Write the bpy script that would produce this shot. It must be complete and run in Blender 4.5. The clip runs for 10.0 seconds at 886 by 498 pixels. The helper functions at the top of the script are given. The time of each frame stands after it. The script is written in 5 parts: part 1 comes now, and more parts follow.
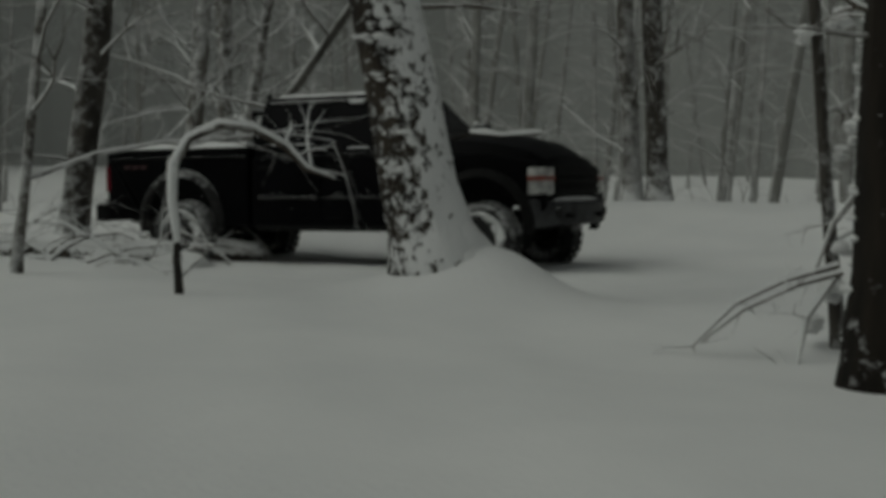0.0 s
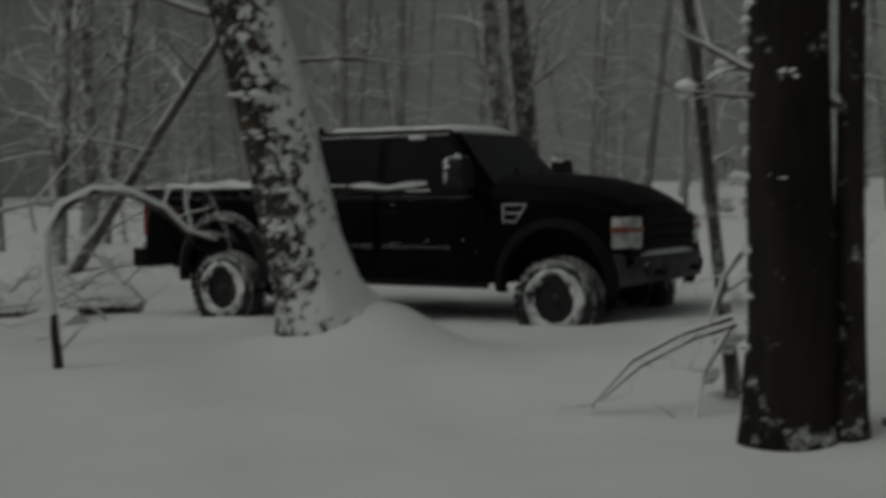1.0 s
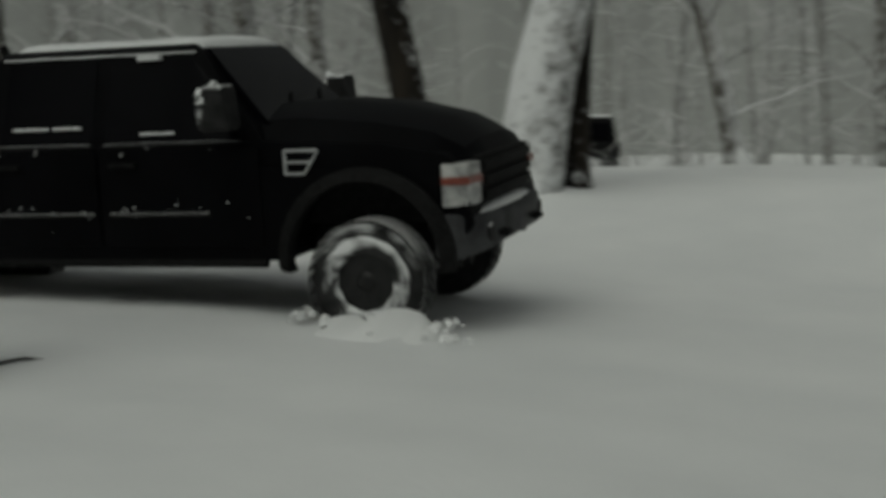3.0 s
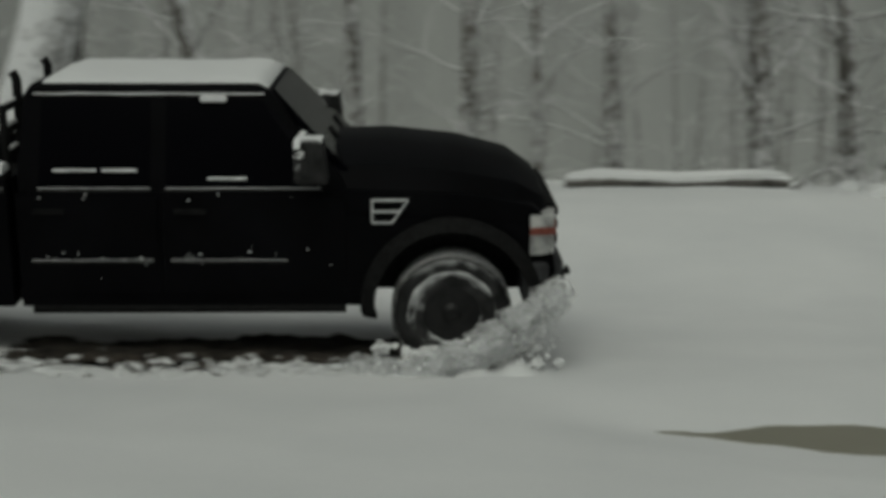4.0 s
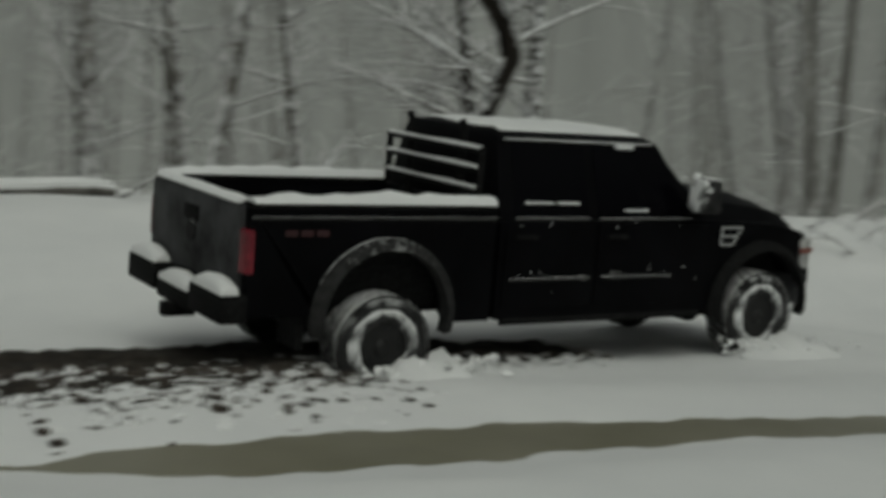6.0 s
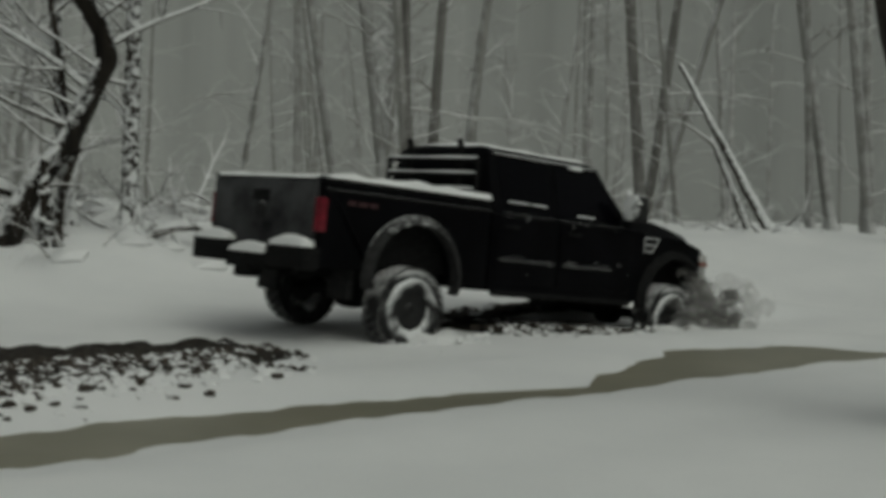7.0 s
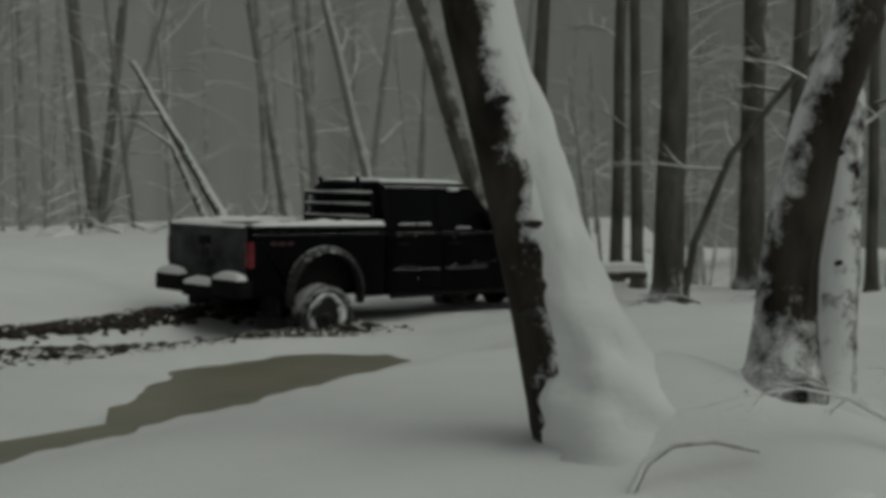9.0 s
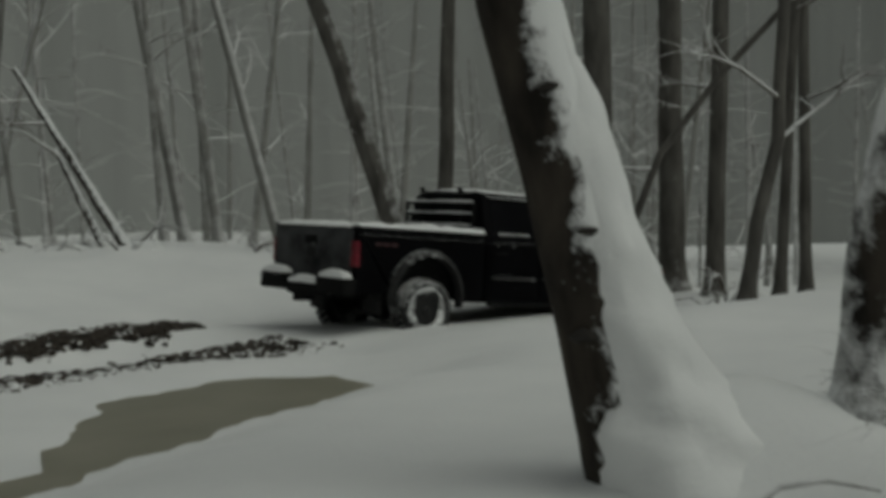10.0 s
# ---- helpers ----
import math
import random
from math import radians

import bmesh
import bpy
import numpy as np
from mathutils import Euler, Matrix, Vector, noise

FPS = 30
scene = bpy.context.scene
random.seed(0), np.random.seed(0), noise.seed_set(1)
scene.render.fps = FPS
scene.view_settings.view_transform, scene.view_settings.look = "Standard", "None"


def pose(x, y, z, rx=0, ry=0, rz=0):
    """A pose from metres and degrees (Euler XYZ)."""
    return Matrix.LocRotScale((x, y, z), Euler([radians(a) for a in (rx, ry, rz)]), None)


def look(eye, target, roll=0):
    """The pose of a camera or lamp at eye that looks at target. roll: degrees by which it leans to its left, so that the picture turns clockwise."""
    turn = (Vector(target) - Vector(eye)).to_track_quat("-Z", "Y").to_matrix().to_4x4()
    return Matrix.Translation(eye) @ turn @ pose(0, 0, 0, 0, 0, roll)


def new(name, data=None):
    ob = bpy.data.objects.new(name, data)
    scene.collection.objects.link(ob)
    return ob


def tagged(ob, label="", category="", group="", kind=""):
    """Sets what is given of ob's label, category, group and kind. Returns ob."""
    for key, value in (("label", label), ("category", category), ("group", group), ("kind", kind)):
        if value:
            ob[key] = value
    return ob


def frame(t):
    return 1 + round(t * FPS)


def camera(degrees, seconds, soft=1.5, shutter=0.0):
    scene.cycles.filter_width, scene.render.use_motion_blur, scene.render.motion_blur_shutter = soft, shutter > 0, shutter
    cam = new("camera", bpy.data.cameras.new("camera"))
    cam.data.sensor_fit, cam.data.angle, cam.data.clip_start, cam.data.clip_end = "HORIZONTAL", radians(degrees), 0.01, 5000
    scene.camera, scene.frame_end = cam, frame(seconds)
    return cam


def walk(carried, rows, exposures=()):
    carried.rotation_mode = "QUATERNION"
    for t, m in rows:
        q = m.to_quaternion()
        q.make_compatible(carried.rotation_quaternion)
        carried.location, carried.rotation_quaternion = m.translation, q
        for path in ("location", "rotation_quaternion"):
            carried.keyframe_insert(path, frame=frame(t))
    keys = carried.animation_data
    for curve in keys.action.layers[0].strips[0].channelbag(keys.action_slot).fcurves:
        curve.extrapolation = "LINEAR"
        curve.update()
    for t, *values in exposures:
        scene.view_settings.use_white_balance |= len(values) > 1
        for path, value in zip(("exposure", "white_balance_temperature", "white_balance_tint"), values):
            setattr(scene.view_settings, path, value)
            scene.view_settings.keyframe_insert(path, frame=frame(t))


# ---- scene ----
cam = camera(37.33, 10.0, soft=4.3, shutter=0.5)
PATH = [
    (0.0, pose(-0.079, 0.290, 1.500, 85.36, -0.84, 61.29)),
    (0.5, pose(-0.179, 0.310, 1.664, 83.75, 1.13, 59.37)),
    (1.0, pose(-0.295, 0.260, 1.829, 85.80, 1.40, 55.42)),
    (1.5, pose(-0.151, 0.243, 1.852, 86.67, 1.82, 48.69)),
    (2.0, pose(-0.114, 0.267, 1.689, 87.49, -0.76, 38.31)),
    (2.5, pose(-0.049, -0.149, 1.781, 87.60, -0.78, 26.49)),
    (2.7, pose(-0.078, -0.173, 1.741, 84.63, -0.57, 22.28)),
    (3.8, pose(-0.333, -0.690, 1.751, 85.55, -0.49, -1.41)),
    (4.0, pose(-0.272, -0.716, 1.745, 85.77, -0.47, -6.16)),
    (4.5, pose(-0.043, -0.788, 1.757, 84.44, -0.42, -15.53)),
    (5.0, pose(0.002, -0.531, 1.751, 86.20, -0.91, -22.83)),
    (5.2, pose(-0.089, -0.579, 1.747, 86.42, -1.12, -21.26)),
    (6.3, pose(-0.155, -0.281, 1.785, 87.58, -1.87, -42.57)),
    (6.5, pose(-0.188, -0.347, 1.722, 88.32, -1.38, -46.84)),
    (7.0, pose(-0.216, -0.498, 1.685, 87.48, -1.10, -51.92)),
    (7.5, pose(-0.240, -0.513, 1.669, 86.90, -2.87, -55.51)),
    (8.0, pose(-0.130, -0.276, 1.694, 88.22, -2.61, -66.35)),
    (8.5, pose(0.021, 0.044, 1.720, 86.99, -1.63, -72.81)),
    (9.0, pose(0.270, 0.522, 1.774, 87.52, 0.55, -76.64)),
    (9.5, pose(0.667, 0.965, 1.700, 86.57, 2.58, -80.11)),
    (10.0, pose(1.092, 1.457, 1.782, 87.68, 1.86, -82.33)),
]
EXPOSURES = [(t, e - 0.62, 6690, -1) for t, e in ((0, -0.62), (1, -0.66), (2, -0.35), (2.7, -0.25), (3.8, -0.08), (5.2, -0.08), (7, -0.06), (7.5, -0.16), (8, -0.2), (8.5, -0.26), (9, -0.3), (10, -0.3))]
walk(cam, PATH, EXPOSURES)

# The pickup's way: middle of the wheelbase on the ground, nose along its own +x.
TRUCK = [
    (0.0, pose(-14.603, 7.172, -0.137, -1.11, -2.13, 33.90)),
    (0.5, pose(-13.248, 7.622, -0.054, 0.82, -2.08, 29.09)),
    (1.0, pose(-12.108, 8.131, -0.108, -1.89, -0.06, 24.06)),
    (1.5, pose(-10.649, 8.537, -0.047, -1.36, -2.04, 16.41)),
    (2.0, pose(-9.133, 8.930, 0.045, -0.62, -2.13, 12.59)),
    (2.5, pose(-7.131, 8.964, 0.114, -1.46, -3.06, 5.22)),
    (2.7, pose(-6.312, 9.014, 0.133, 0.09, -3.41, 2.22)),
    (3.8, pose(-1.978, 9.736, 0.137, 11.07, 1.06, -5.91)),
    (4.0, pose(-1.159, 9.724, 0.205, 10.55, -0.46, -4.67)),
    (4.5, pose(0.883, 9.766, 0.061, 10.15, 0.63, 0.29)),
    (5.0, pose(3.187, 9.826, 0.036, 11.32, -0.84, -1.28)),
    (5.2, pose(3.890, 9.512, 0.042, 9.29, -0.41, 1.53)),
    (6.3, pose(8.889, 9.098, 0.072, 5.34, -0.35, -5.69)),
    (6.5, pose(9.882, 8.977, 0.027, 4.28, 1.20, -8.42)),
    (7.0, pose(11.986, 8.390, -0.047, 0.84, 5.32, -10.57)),
    (7.5, pose(13.814, 7.860, -0.115, 3.06, 2.80, -14.80)),
    (8.0, pose(15.303, 7.240, -0.225, 0.60, 0.19, -20.88)),
    (8.5, pose(16.953, 6.463, -0.220, 0.10, -0.62, -29.27)),
    (9.0, pose(18.704, 5.649, -0.235, 1.32, 1.02, -33.84)),
    (9.5, pose(19.894, 4.577, -0.259, 2.07, 2.98, -39.24)),
    (10.0, pose(20.437, 3.456, -0.396, 1.75, 5.27, -42.54)),
]

# ---- light: dull snowy day ----
world = bpy.data.worlds.new("overcast")
scene.world = world
world.use_nodes = True
wn, wl = world.node_tree.nodes, world.node_tree.links
sky = wn.new("ShaderNodeTexSky")
sky.sky_type, sky.sun_disc = "NISHITA", False
sky.sun_elevation, sky.sun_rotation = radians(50), radians(200)
sky.dust_density, sky.air_density = 4.0, 1.0
grey = wn.new("ShaderNodeHueSaturation")
grey.inputs["Saturation"].default_value = 0.12
wl.new(sky.outputs[0], grey.inputs["Color"])
wl.new(grey.outputs[0], wn["Background"].inputs["Color"])
wn["Background"].inputs["Strength"].default_value = 0.085
sun_data = bpy.data.lights.new("sun", "SUN")
sun_data.energy, sun_data.angle, sun_data.color = 0.5, radians(60), (1.0, 0.99, 0.96)
sun = new("sun", sun_data)
sun.matrix_world = look((0, 0, 40), (8, 22, 0))


# ---- materials ----
def material(name, rough=0.8, metal=0.0, color=(0.5, 0.5, 0.5), spec=0.5):
    m = bpy.data.materials.new(name)
    m.use_nodes = True
    b = m.node_tree.nodes["Principled BSDF"]
    b.inputs["Base Color"].default_value = (*color, 1)
    b.inputs["Roughness"].default_value, b.inputs["Metallic"].default_value = rough, metal
    b.inputs["Specular IOR Level"].default_value = spec
    return m, m.node_tree.nodes, m.node_tree.links, b


def noise_node(n, l, scale, detail=4.0, coords="Object", rough=0.55, stretch=None):
    c = n.new("ShaderNodeTexCoord")
    t = n.new("ShaderNodeTexNoise")
    t.inputs["Scale"].default_value, t.inputs["Detail"].default_value = scale, detail
    t.inputs["Roughness"].default_value = rough
    if stretch:
        mp = n.new("ShaderNodeMapping")
        mp.inputs["Scale"].default_value = stretch
        l.new(c.outputs[coords], mp.inputs["Vector"])
        l.new(mp.outputs[0], t.inputs["Vector"])
    else:
        l.new(c.outputs[coords], t.inputs["Vector"])
    return t


def ramp(n, l, source, stops):
    r = n.new("ShaderNodeValToRGB")
    e = r.color_ramp.elements
    e[0].position, e[0].color = stops[0][0], (*stops[0][1], 1)
    e[1].position, e[1].color = stops[1][0], (*stops[1][1], 1)
    for p, c in stops[2:]:
        k = e.new(p)
        k.color = (*c, 1)
    l.new(source, r.inputs["Fac"])
    return r


def bump(n, l, b, height, strength, distance):
    k = n.new("ShaderNodeBump")
    k.inputs["Strength"].default_value, k.inputs["Distance"].default_value = strength, distance
    l.new(height, k.inputs["Height"])
    l.new(k.outputs[0], b.inputs["Normal"])


def varied(name, dark, light, scale, rough=0.8, metal=0.0, spec=0.5, relief=0.0, detail=5.0, stretch=None):
    m, n, l, b = material(name, rough, metal, dark, spec)
    t = noise_node(n, l, scale, detail, stretch=stretch)
    r = ramp(n, l, t.outputs["Fac"], [(0.3, dark), (0.7, light)])
    l.new(r.outputs[0], b.inputs["Base Color"])
    if relief:
        bump(n, l, b, t.outputs["Fac"], 0.6, relief)
    return m


def snow_material():
    m, n, l, b = material("snow", 0.85, 0.0, (0.82, 0.83, 0.84), 0.3)
    big = noise_node(n, l, 0.6, 5.0)
    fine = noise_node(n, l, 22.0, 6.0)
    r = ramp(n, l, big.outputs["Fac"], [(0.3, (0.77, 0.78, 0.78)), (0.7, (0.85, 0.855, 0.85))])
    l.new(r.outputs[0], b.inputs["Base Color"])
    add = n.new("ShaderNodeMath")
    add.operation = "MULTIPLY_ADD"
    add.inputs[1].default_value = 0.12
    l.new(fine.outputs["Fac"], add.inputs[0])
    l.new(big.outputs["Fac"], add.inputs[2])
    bump(n, l, b, add.outputs[0], 0.35, 0.12)
    return m


def snowed(name, dark, light, edge=0.1, amount=0.5, scale=6.0, stretch=(1, 1, 0.35), soft=0.12, relief=0.03, fleck=9.0):
    """Bark or twig: snow lies where the surface faces up, with a ragged, flecked edge."""
    m, n, l, b = material(name, 0.9, 0.0, dark, 0.25)
    grain = noise_node(n, l, scale, 6.0, stretch=stretch)
    bark = ramp(n, l, grain.outputs["Fac"], [(0.35, dark), (0.68, light)])
    g = n.new("ShaderNodeNewGeometry")
    sep = n.new("ShaderNodeSeparateXYZ")
    l.new(g.outputs["Normal"], sep.inputs[0])
    flecks = noise_node(n, l, fleck, 5.0, rough=0.7)
    a = n.new("ShaderNodeMath")
    a.operation = "MULTIPLY_ADD"
    a.inputs[1].default_value, a.inputs[2].default_value = amount * 2, -amount - edge
    l.new(flecks.outputs["Fac"], a.inputs[0])
    s = n.new("ShaderNodeMath")
    s.operation = "ADD"
    l.new(a.outputs[0], s.inputs[0])
    l.new(sep.outputs["Z"], s.inputs[1])
    mask = n.new("ShaderNodeMapRange")
    mask.inputs["From Min"].default_value, mask.inputs["From Max"].default_value = -soft, soft
    l.new(s.outputs[0], mask.inputs["Value"])
    mix = n.new("ShaderNodeMix")
    mix.data_type = "RGBA"
    l.new(mask.outputs[0], mix.inputs["Factor"])
    l.new(bark.outputs[0], mix.inputs["A"])
    mix.inputs["B"].default_value = (0.8, 0.81, 0.81, 1)
    l.new(mix.outputs["Result"], b.inputs["Base Color"])
    h = n.new("ShaderNodeMath")
    h.operation = "MULTIPLY_ADD"
    h.inputs[1].default_value = 1.2
    l.new(mask.outputs[0], h.inputs[0])
    l.new(grain.outputs["Fac"], h.inputs[2])
    bump(n, l, b, h.outputs[0], 0.7, relief)
    return m


SNOW = snow_material()
BARK = snowed("furrowed_bark", (0.014, 0.012, 0.010), (0.07, 0.058, 0.046), 0.0, 0.95, 7.0, soft=0.08, fleck=12.0)
BARK_DIM = snowed("dim_snow_flecked_bark", (0.035, 0.031, 0.027), (0.10, 0.092, 0.08), 0.22, 0.6, 5.0, soft=0.2, fleck=6.0)
BARK_DARK = snowed("dark_wet_bark", (0.006, 0.005, 0.0038), (0.024, 0.019, 0.014), 0.36, 0.85, 6.0, (1, 1, 0.18), fleck=6.0)
BARK_TWIN = snowed("wet_bark_with_few_flecks", (0.012, 0.010, 0.008), (0.045, 0.036, 0.027), 0.25, 0.85, 7.0, soft=0.08, fleck=9.0)
BARK_PLASTERED = snowed("snow_plastered_bark", (0.012, 0.010, 0.008), (0.06, 0.05, 0.04), -0.02, 0.30, 6.0, soft=0.05, fleck=6.0)
BARK_RIM = snowed("bark_snowed_on_one_side", (0.012, 0.010, 0.008), (0.06, 0.05, 0.04), 0.16, 0.4, 6.0, soft=0.1, fleck=6.0)
BARK_MID = snowed("snow_flecked_grey_bark", (0.075, 0.07, 0.062), (0.18, 0.168, 0.15), 0.1, 0.65, 4.0, soft=0.2, fleck=4.0)
BARK_GREY = varied("grey_wet_bark", (0.05, 0.047, 0.042), (0.13, 0.122, 0.11), 5.0, 0.9, relief=0.02, stretch=(1, 1, 0.3))
BARK_SPECKLED = snowed("snow_speckled_bark", (0.05, 0.045, 0.04), (0.12, 0.11, 0.095), -0.12, 0.75, 6.0, soft=0.22, fleck=5.0)
BARK_BARE = varied("bare_wet_bark", (0.008, 0.007, 0.006), (0.03, 0.025, 0.02), 9.0, 0.9, relief=0.02)
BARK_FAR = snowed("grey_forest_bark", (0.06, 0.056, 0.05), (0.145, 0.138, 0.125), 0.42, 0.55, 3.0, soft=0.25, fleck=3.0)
TWIG = snowed("snow_laden_twig", (0.06, 0.05, 0.042), (0.13, 0.11, 0.09), 0.0, 0.35, 9.0, (1, 1, 1), soft=0.2, relief=0.005)
# Far bark and twigs: distance haze is painted in as a paler base colour.
BARK_MIST_TINT = snowed("mist_tinted_bark", (0.20, 0.198, 0.187), (0.30, 0.296, 0.28), 0.25, 0.5, 2.0, soft=0.3, fleck=2.0)
BARK_HAZE_TINT = snowed("haze_tinted_bark", (0.12, 0.116, 0.107), (0.21, 0.205, 0.192), 0.35, 0.5, 2.5, soft=0.3, fleck=2.5)
TWIG_FAR_TINT = snowed("haze_tinted_snowy_twig", (0.16, 0.15, 0.135), (0.26, 0.245, 0.22), -0.12, 0.3, 3.0, (1, 1, 1), soft=0.35, relief=0.005)
TWIG_SNOWY = snowed("thickly_snowed_twig", (0.03, 0.025, 0.02), (0.09, 0.075, 0.06), -0.25, 0.5, 9.0, (1, 1, 1), soft=0.15, relief=0.005)
PAINT = varied("black_truck_paint", (0.0016, 0.0016, 0.002), (0.004, 0.004, 0.005), 2.0, 0.5, spec=0.04)
TRIM = varied("black_plastic_trim", (0.005, 0.005, 0.005), (0.015, 0.015, 0.015), 25.0, 0.75, spec=0.08, relief=0.002)
GLASS, _n, _l, _b = material("dark_tinted_glass", 0.15, 0.0, (0.002, 0.002, 0.003), 0.06)
RUBBER = varied("tyre_rubber", (0.012, 0.012, 0.012), (0.03, 0.03, 0.03), 20.0, 0.85, spec=0.2, relief=0.004)
CAKED = snowed("snow_caked_rubber", (0.015, 0.015, 0.015), (0.05, 0.05, 0.05), 0.0, 1.1, 12.0, (1, 1, 1), soft=0.2, relief=0.01, fleck=5.0)
WORN_CAKE = snowed("patchy_snow_on_rubber", (0.012, 0.012, 0.012), (0.04, 0.04, 0.04), 0.4, 1.1, 12.0, (1, 1, 1), soft=0.25, relief=0.01, fleck=6.0)
DUSTED = snowed("snow_dusted_plastic", (0.012, 0.012, 0.012), (0.03, 0.03, 0.03), 0.72, 0.6, 12.0, (1, 1, 1), soft=0.25, relief=0.004, fleck=14.0)
FILMED = varied("snow_filmed_paint", (0.006, 0.006, 0.007), (0.09, 0.092, 0.095), 2.4, 0.6, spec=0.1, detail=6.0)
RIM = varied("black_wheel_metal", (0.008, 0.008, 0.008), (0.02, 0.02, 0.02), 12.0, 0.5, 0.4)
CHROME = varied("frosted_chrome", (0.45, 0.46, 0.46), (0.75, 0.76, 0.76), 30.0, 0.45, 0.5)
LAMP_CLEAR = varied("snowy_headlamp_lens", (0.16, 0.165, 0.16), (0.60, 0.60, 0.58), 9.0, 0.3)
AMBER = varied("amber_lens", (0.14, 0.028, 0.016), (0.24, 0.055, 0.035), 18.0, 0.3)
RED_LENS = varied("red_tail_lens", (0.09, 0.004, 0.010), (0.21, 0.009, 0.022), 10.0, 0.25)
RED_DECAL = varied("dull_red_decal", (0.022, 0.005, 0.006), (0.045, 0.008, 0.010), 20.0, 0.5)
MUD = varied("churned_mud", (0.012, 0.010, 0.008), (0.07, 0.055, 0.042), 14.0, 0.9, relief=0.03)
MUD_SNOW = snowed("muddy_snow", (0.03, 0.024, 0.018), (0.13, 0.11, 0.09), 0.25, 0.75, 9.0, (1, 1, 1), soft=0.2, fleck=8.0)
# Rut slush, kept dark to paint the shade beneath the truck as well.
SLUSH_AND_SHADE = snowed("muddy_slush_and_shade", (0.010, 0.009, 0.007), (0.045, 0.038, 0.03), 1.28, 0.55, 10.0, (1, 1, 1), soft=0.12, fleck=7.0)


def powder_material(name, color, veil):
    m, n, l, b = material(name, 1.0, 0.0, color, 0.0)
    t = noise_node(n, l, 9.0, 5.0, rough=0.7)
    r = ramp(n, l, t.outputs["Fac"], [(0.35, (veil * 0.2,) * 3), (0.7, (veil * 1.8,) * 3)])
    l.new(r.outputs[0], b.inputs["Alpha"])
    return m


POWDER = powder_material("blown_powder_snow", (0.84, 0.85, 0.85), 0.30)
SLUSH_POWDER = powder_material("grey_slush_mist", (0.42, 0.41, 0.39), 0.13)
WATER = varied("slushy_brown_water", (0.20, 0.19, 0.135), (0.27, 0.255, 0.19), 1.2, 0.35, spec=0.4)
# Backdrop colour: mist painted as pale grey with upright streaks.
PAINTED_MIST = varied("painted_misty_distance", (0.30, 0.307, 0.295), (0.39, 0.397, 0.382), 0.25, 1.0, spec=0.0, stretch=(1, 1, 0.06))


# ---- mesh helpers ----
class Mesh:
    """Collects vertices and faces, then becomes one mesh."""

    def __init__(self):
        self.v, self.f = [], []

    def tube(self, points, radii, sides=6, wobble=0.0, cap=True):
        pts = [Vector(p) for p in points]
        base = len(self.v)
        side = None
        for i, p in enumerate(pts):
            d = (pts[min(i + 1, len(pts) - 1)] - pts[max(i - 1, 0)])
            d = d.normalized() if d.length > 1e-9 else Vector((0, 0, 1))
            if side is None:
                side = d.cross(Vector((0.31, 0.95, 0.11))).normalized()
            side = (side - d * side.dot(d)).normalized()
            other = d.cross(side)
            for k in range(sides):
                a = 2 * math.pi * k / sides
                r = radii[i]
                if wobble:
                    r *= 1 + wobble * noise.noise((p.x * 3 + 4 * math.cos(a), p.y * 3 + 4 * math.sin(a), p.z * 1.6))
                self.v.append(p + (side * math.cos(a) + other * math.sin(a)) * r)
        for i in range(len(pts) - 1):
            for k in range(sides):
                a, b = base + i * sides + k, base + i * sides + (k + 1) % sides
                self.f.append((a, b, b + sides, a + sides))
        if cap:
            self.f.append(tuple(base + k for k in reversed(range(sides))))
            self.f.append(tuple(base + (len(pts) - 1) * sides + k for k in range(sides)))

    def box(self, x0, x1, y0, y1, z0, z1):
        b = len(self.v)
        self.v += [Vector(p) for p in ((x0, y0, z0), (x1, y0, z0), (x1, y1, z0), (x0, y1, z0), (x0, y0, z1), (x1, y0, z1), (x1, y1, z1), (x0, y1, z1))]
        self.f += [tuple(b + k for k in q) for q in ((3, 2, 1, 0), (4, 5, 6, 7), (0, 1, 5, 4), (1, 2, 6, 5), (2, 3, 7, 6), (3, 0, 4, 7))]

    def prism(self, outline, y0, y1):
        """An outline in x, z, pushed from y0 to y1 (each a number, or a function of x, z)."""
        b, n = len(self.v), len(outline)
        for y in (y0, y1):
            for x, z in outline:
                self.v.append(Vector((x, y(x, z) if callable(y) else y, z)))
        self.f.append(tuple(range(b, b + n)))
        self.f.append(tuple(reversed(range(b + n, b + 2 * n))))
        for i in range(n):
            j = (i + 1) % n
            self.f.append((b + j, b + i, b + n + i, b + n + j))

    def loft(self, sections, cap=True):
        b, n = len(self.v), len(sections[0])
        for s in sections:
            self.v += [Vector(p) for p in s]
        for i in range(len(sections) - 1):
            for k in range(n):
                a, c = b + i * n + k, b + i * n + (k + 1) % n
                self.f.append((a, c, c + n, a + n))
        if cap:
            self.f.append(tuple(b + k for k in reversed(range(n))))
            self.f.append(tuple(b + (len(sections) - 1) * n + k for k in range(n)))

    def lump(self, c, r, squash=0.7, rough=0.3):
        """A small uneven clod of eight corners and more."""
        b = len(self.v)
        rings = ((-0.9, 0.45), (-0.2, 1.0), (0.55, 0.75))
        for h, w in rings:
            for k in range(5):
                a = 2 * math.pi * (k + h) / 5
                q = r * (1 + random.uniform(-rough, rough))
                self.v.append(Vector((c[0] + w * q * math.cos(a), c[1] + w * q * math.sin(a), c[2] + h * q * squash)))
        self.v.append(Vector((c[0], c[1], c[2] + r * squash)))
        for i in range(2):
            for k in range(5):
                a, d = b + i * 5 + k, b + i * 5 + (k + 1) % 5
                self.f.append((a, d, d + 5, a + 5))
        for k in range(5):
            self.f.append((b + 10 + k, b + 10 + (k + 1) % 5, b + 15))

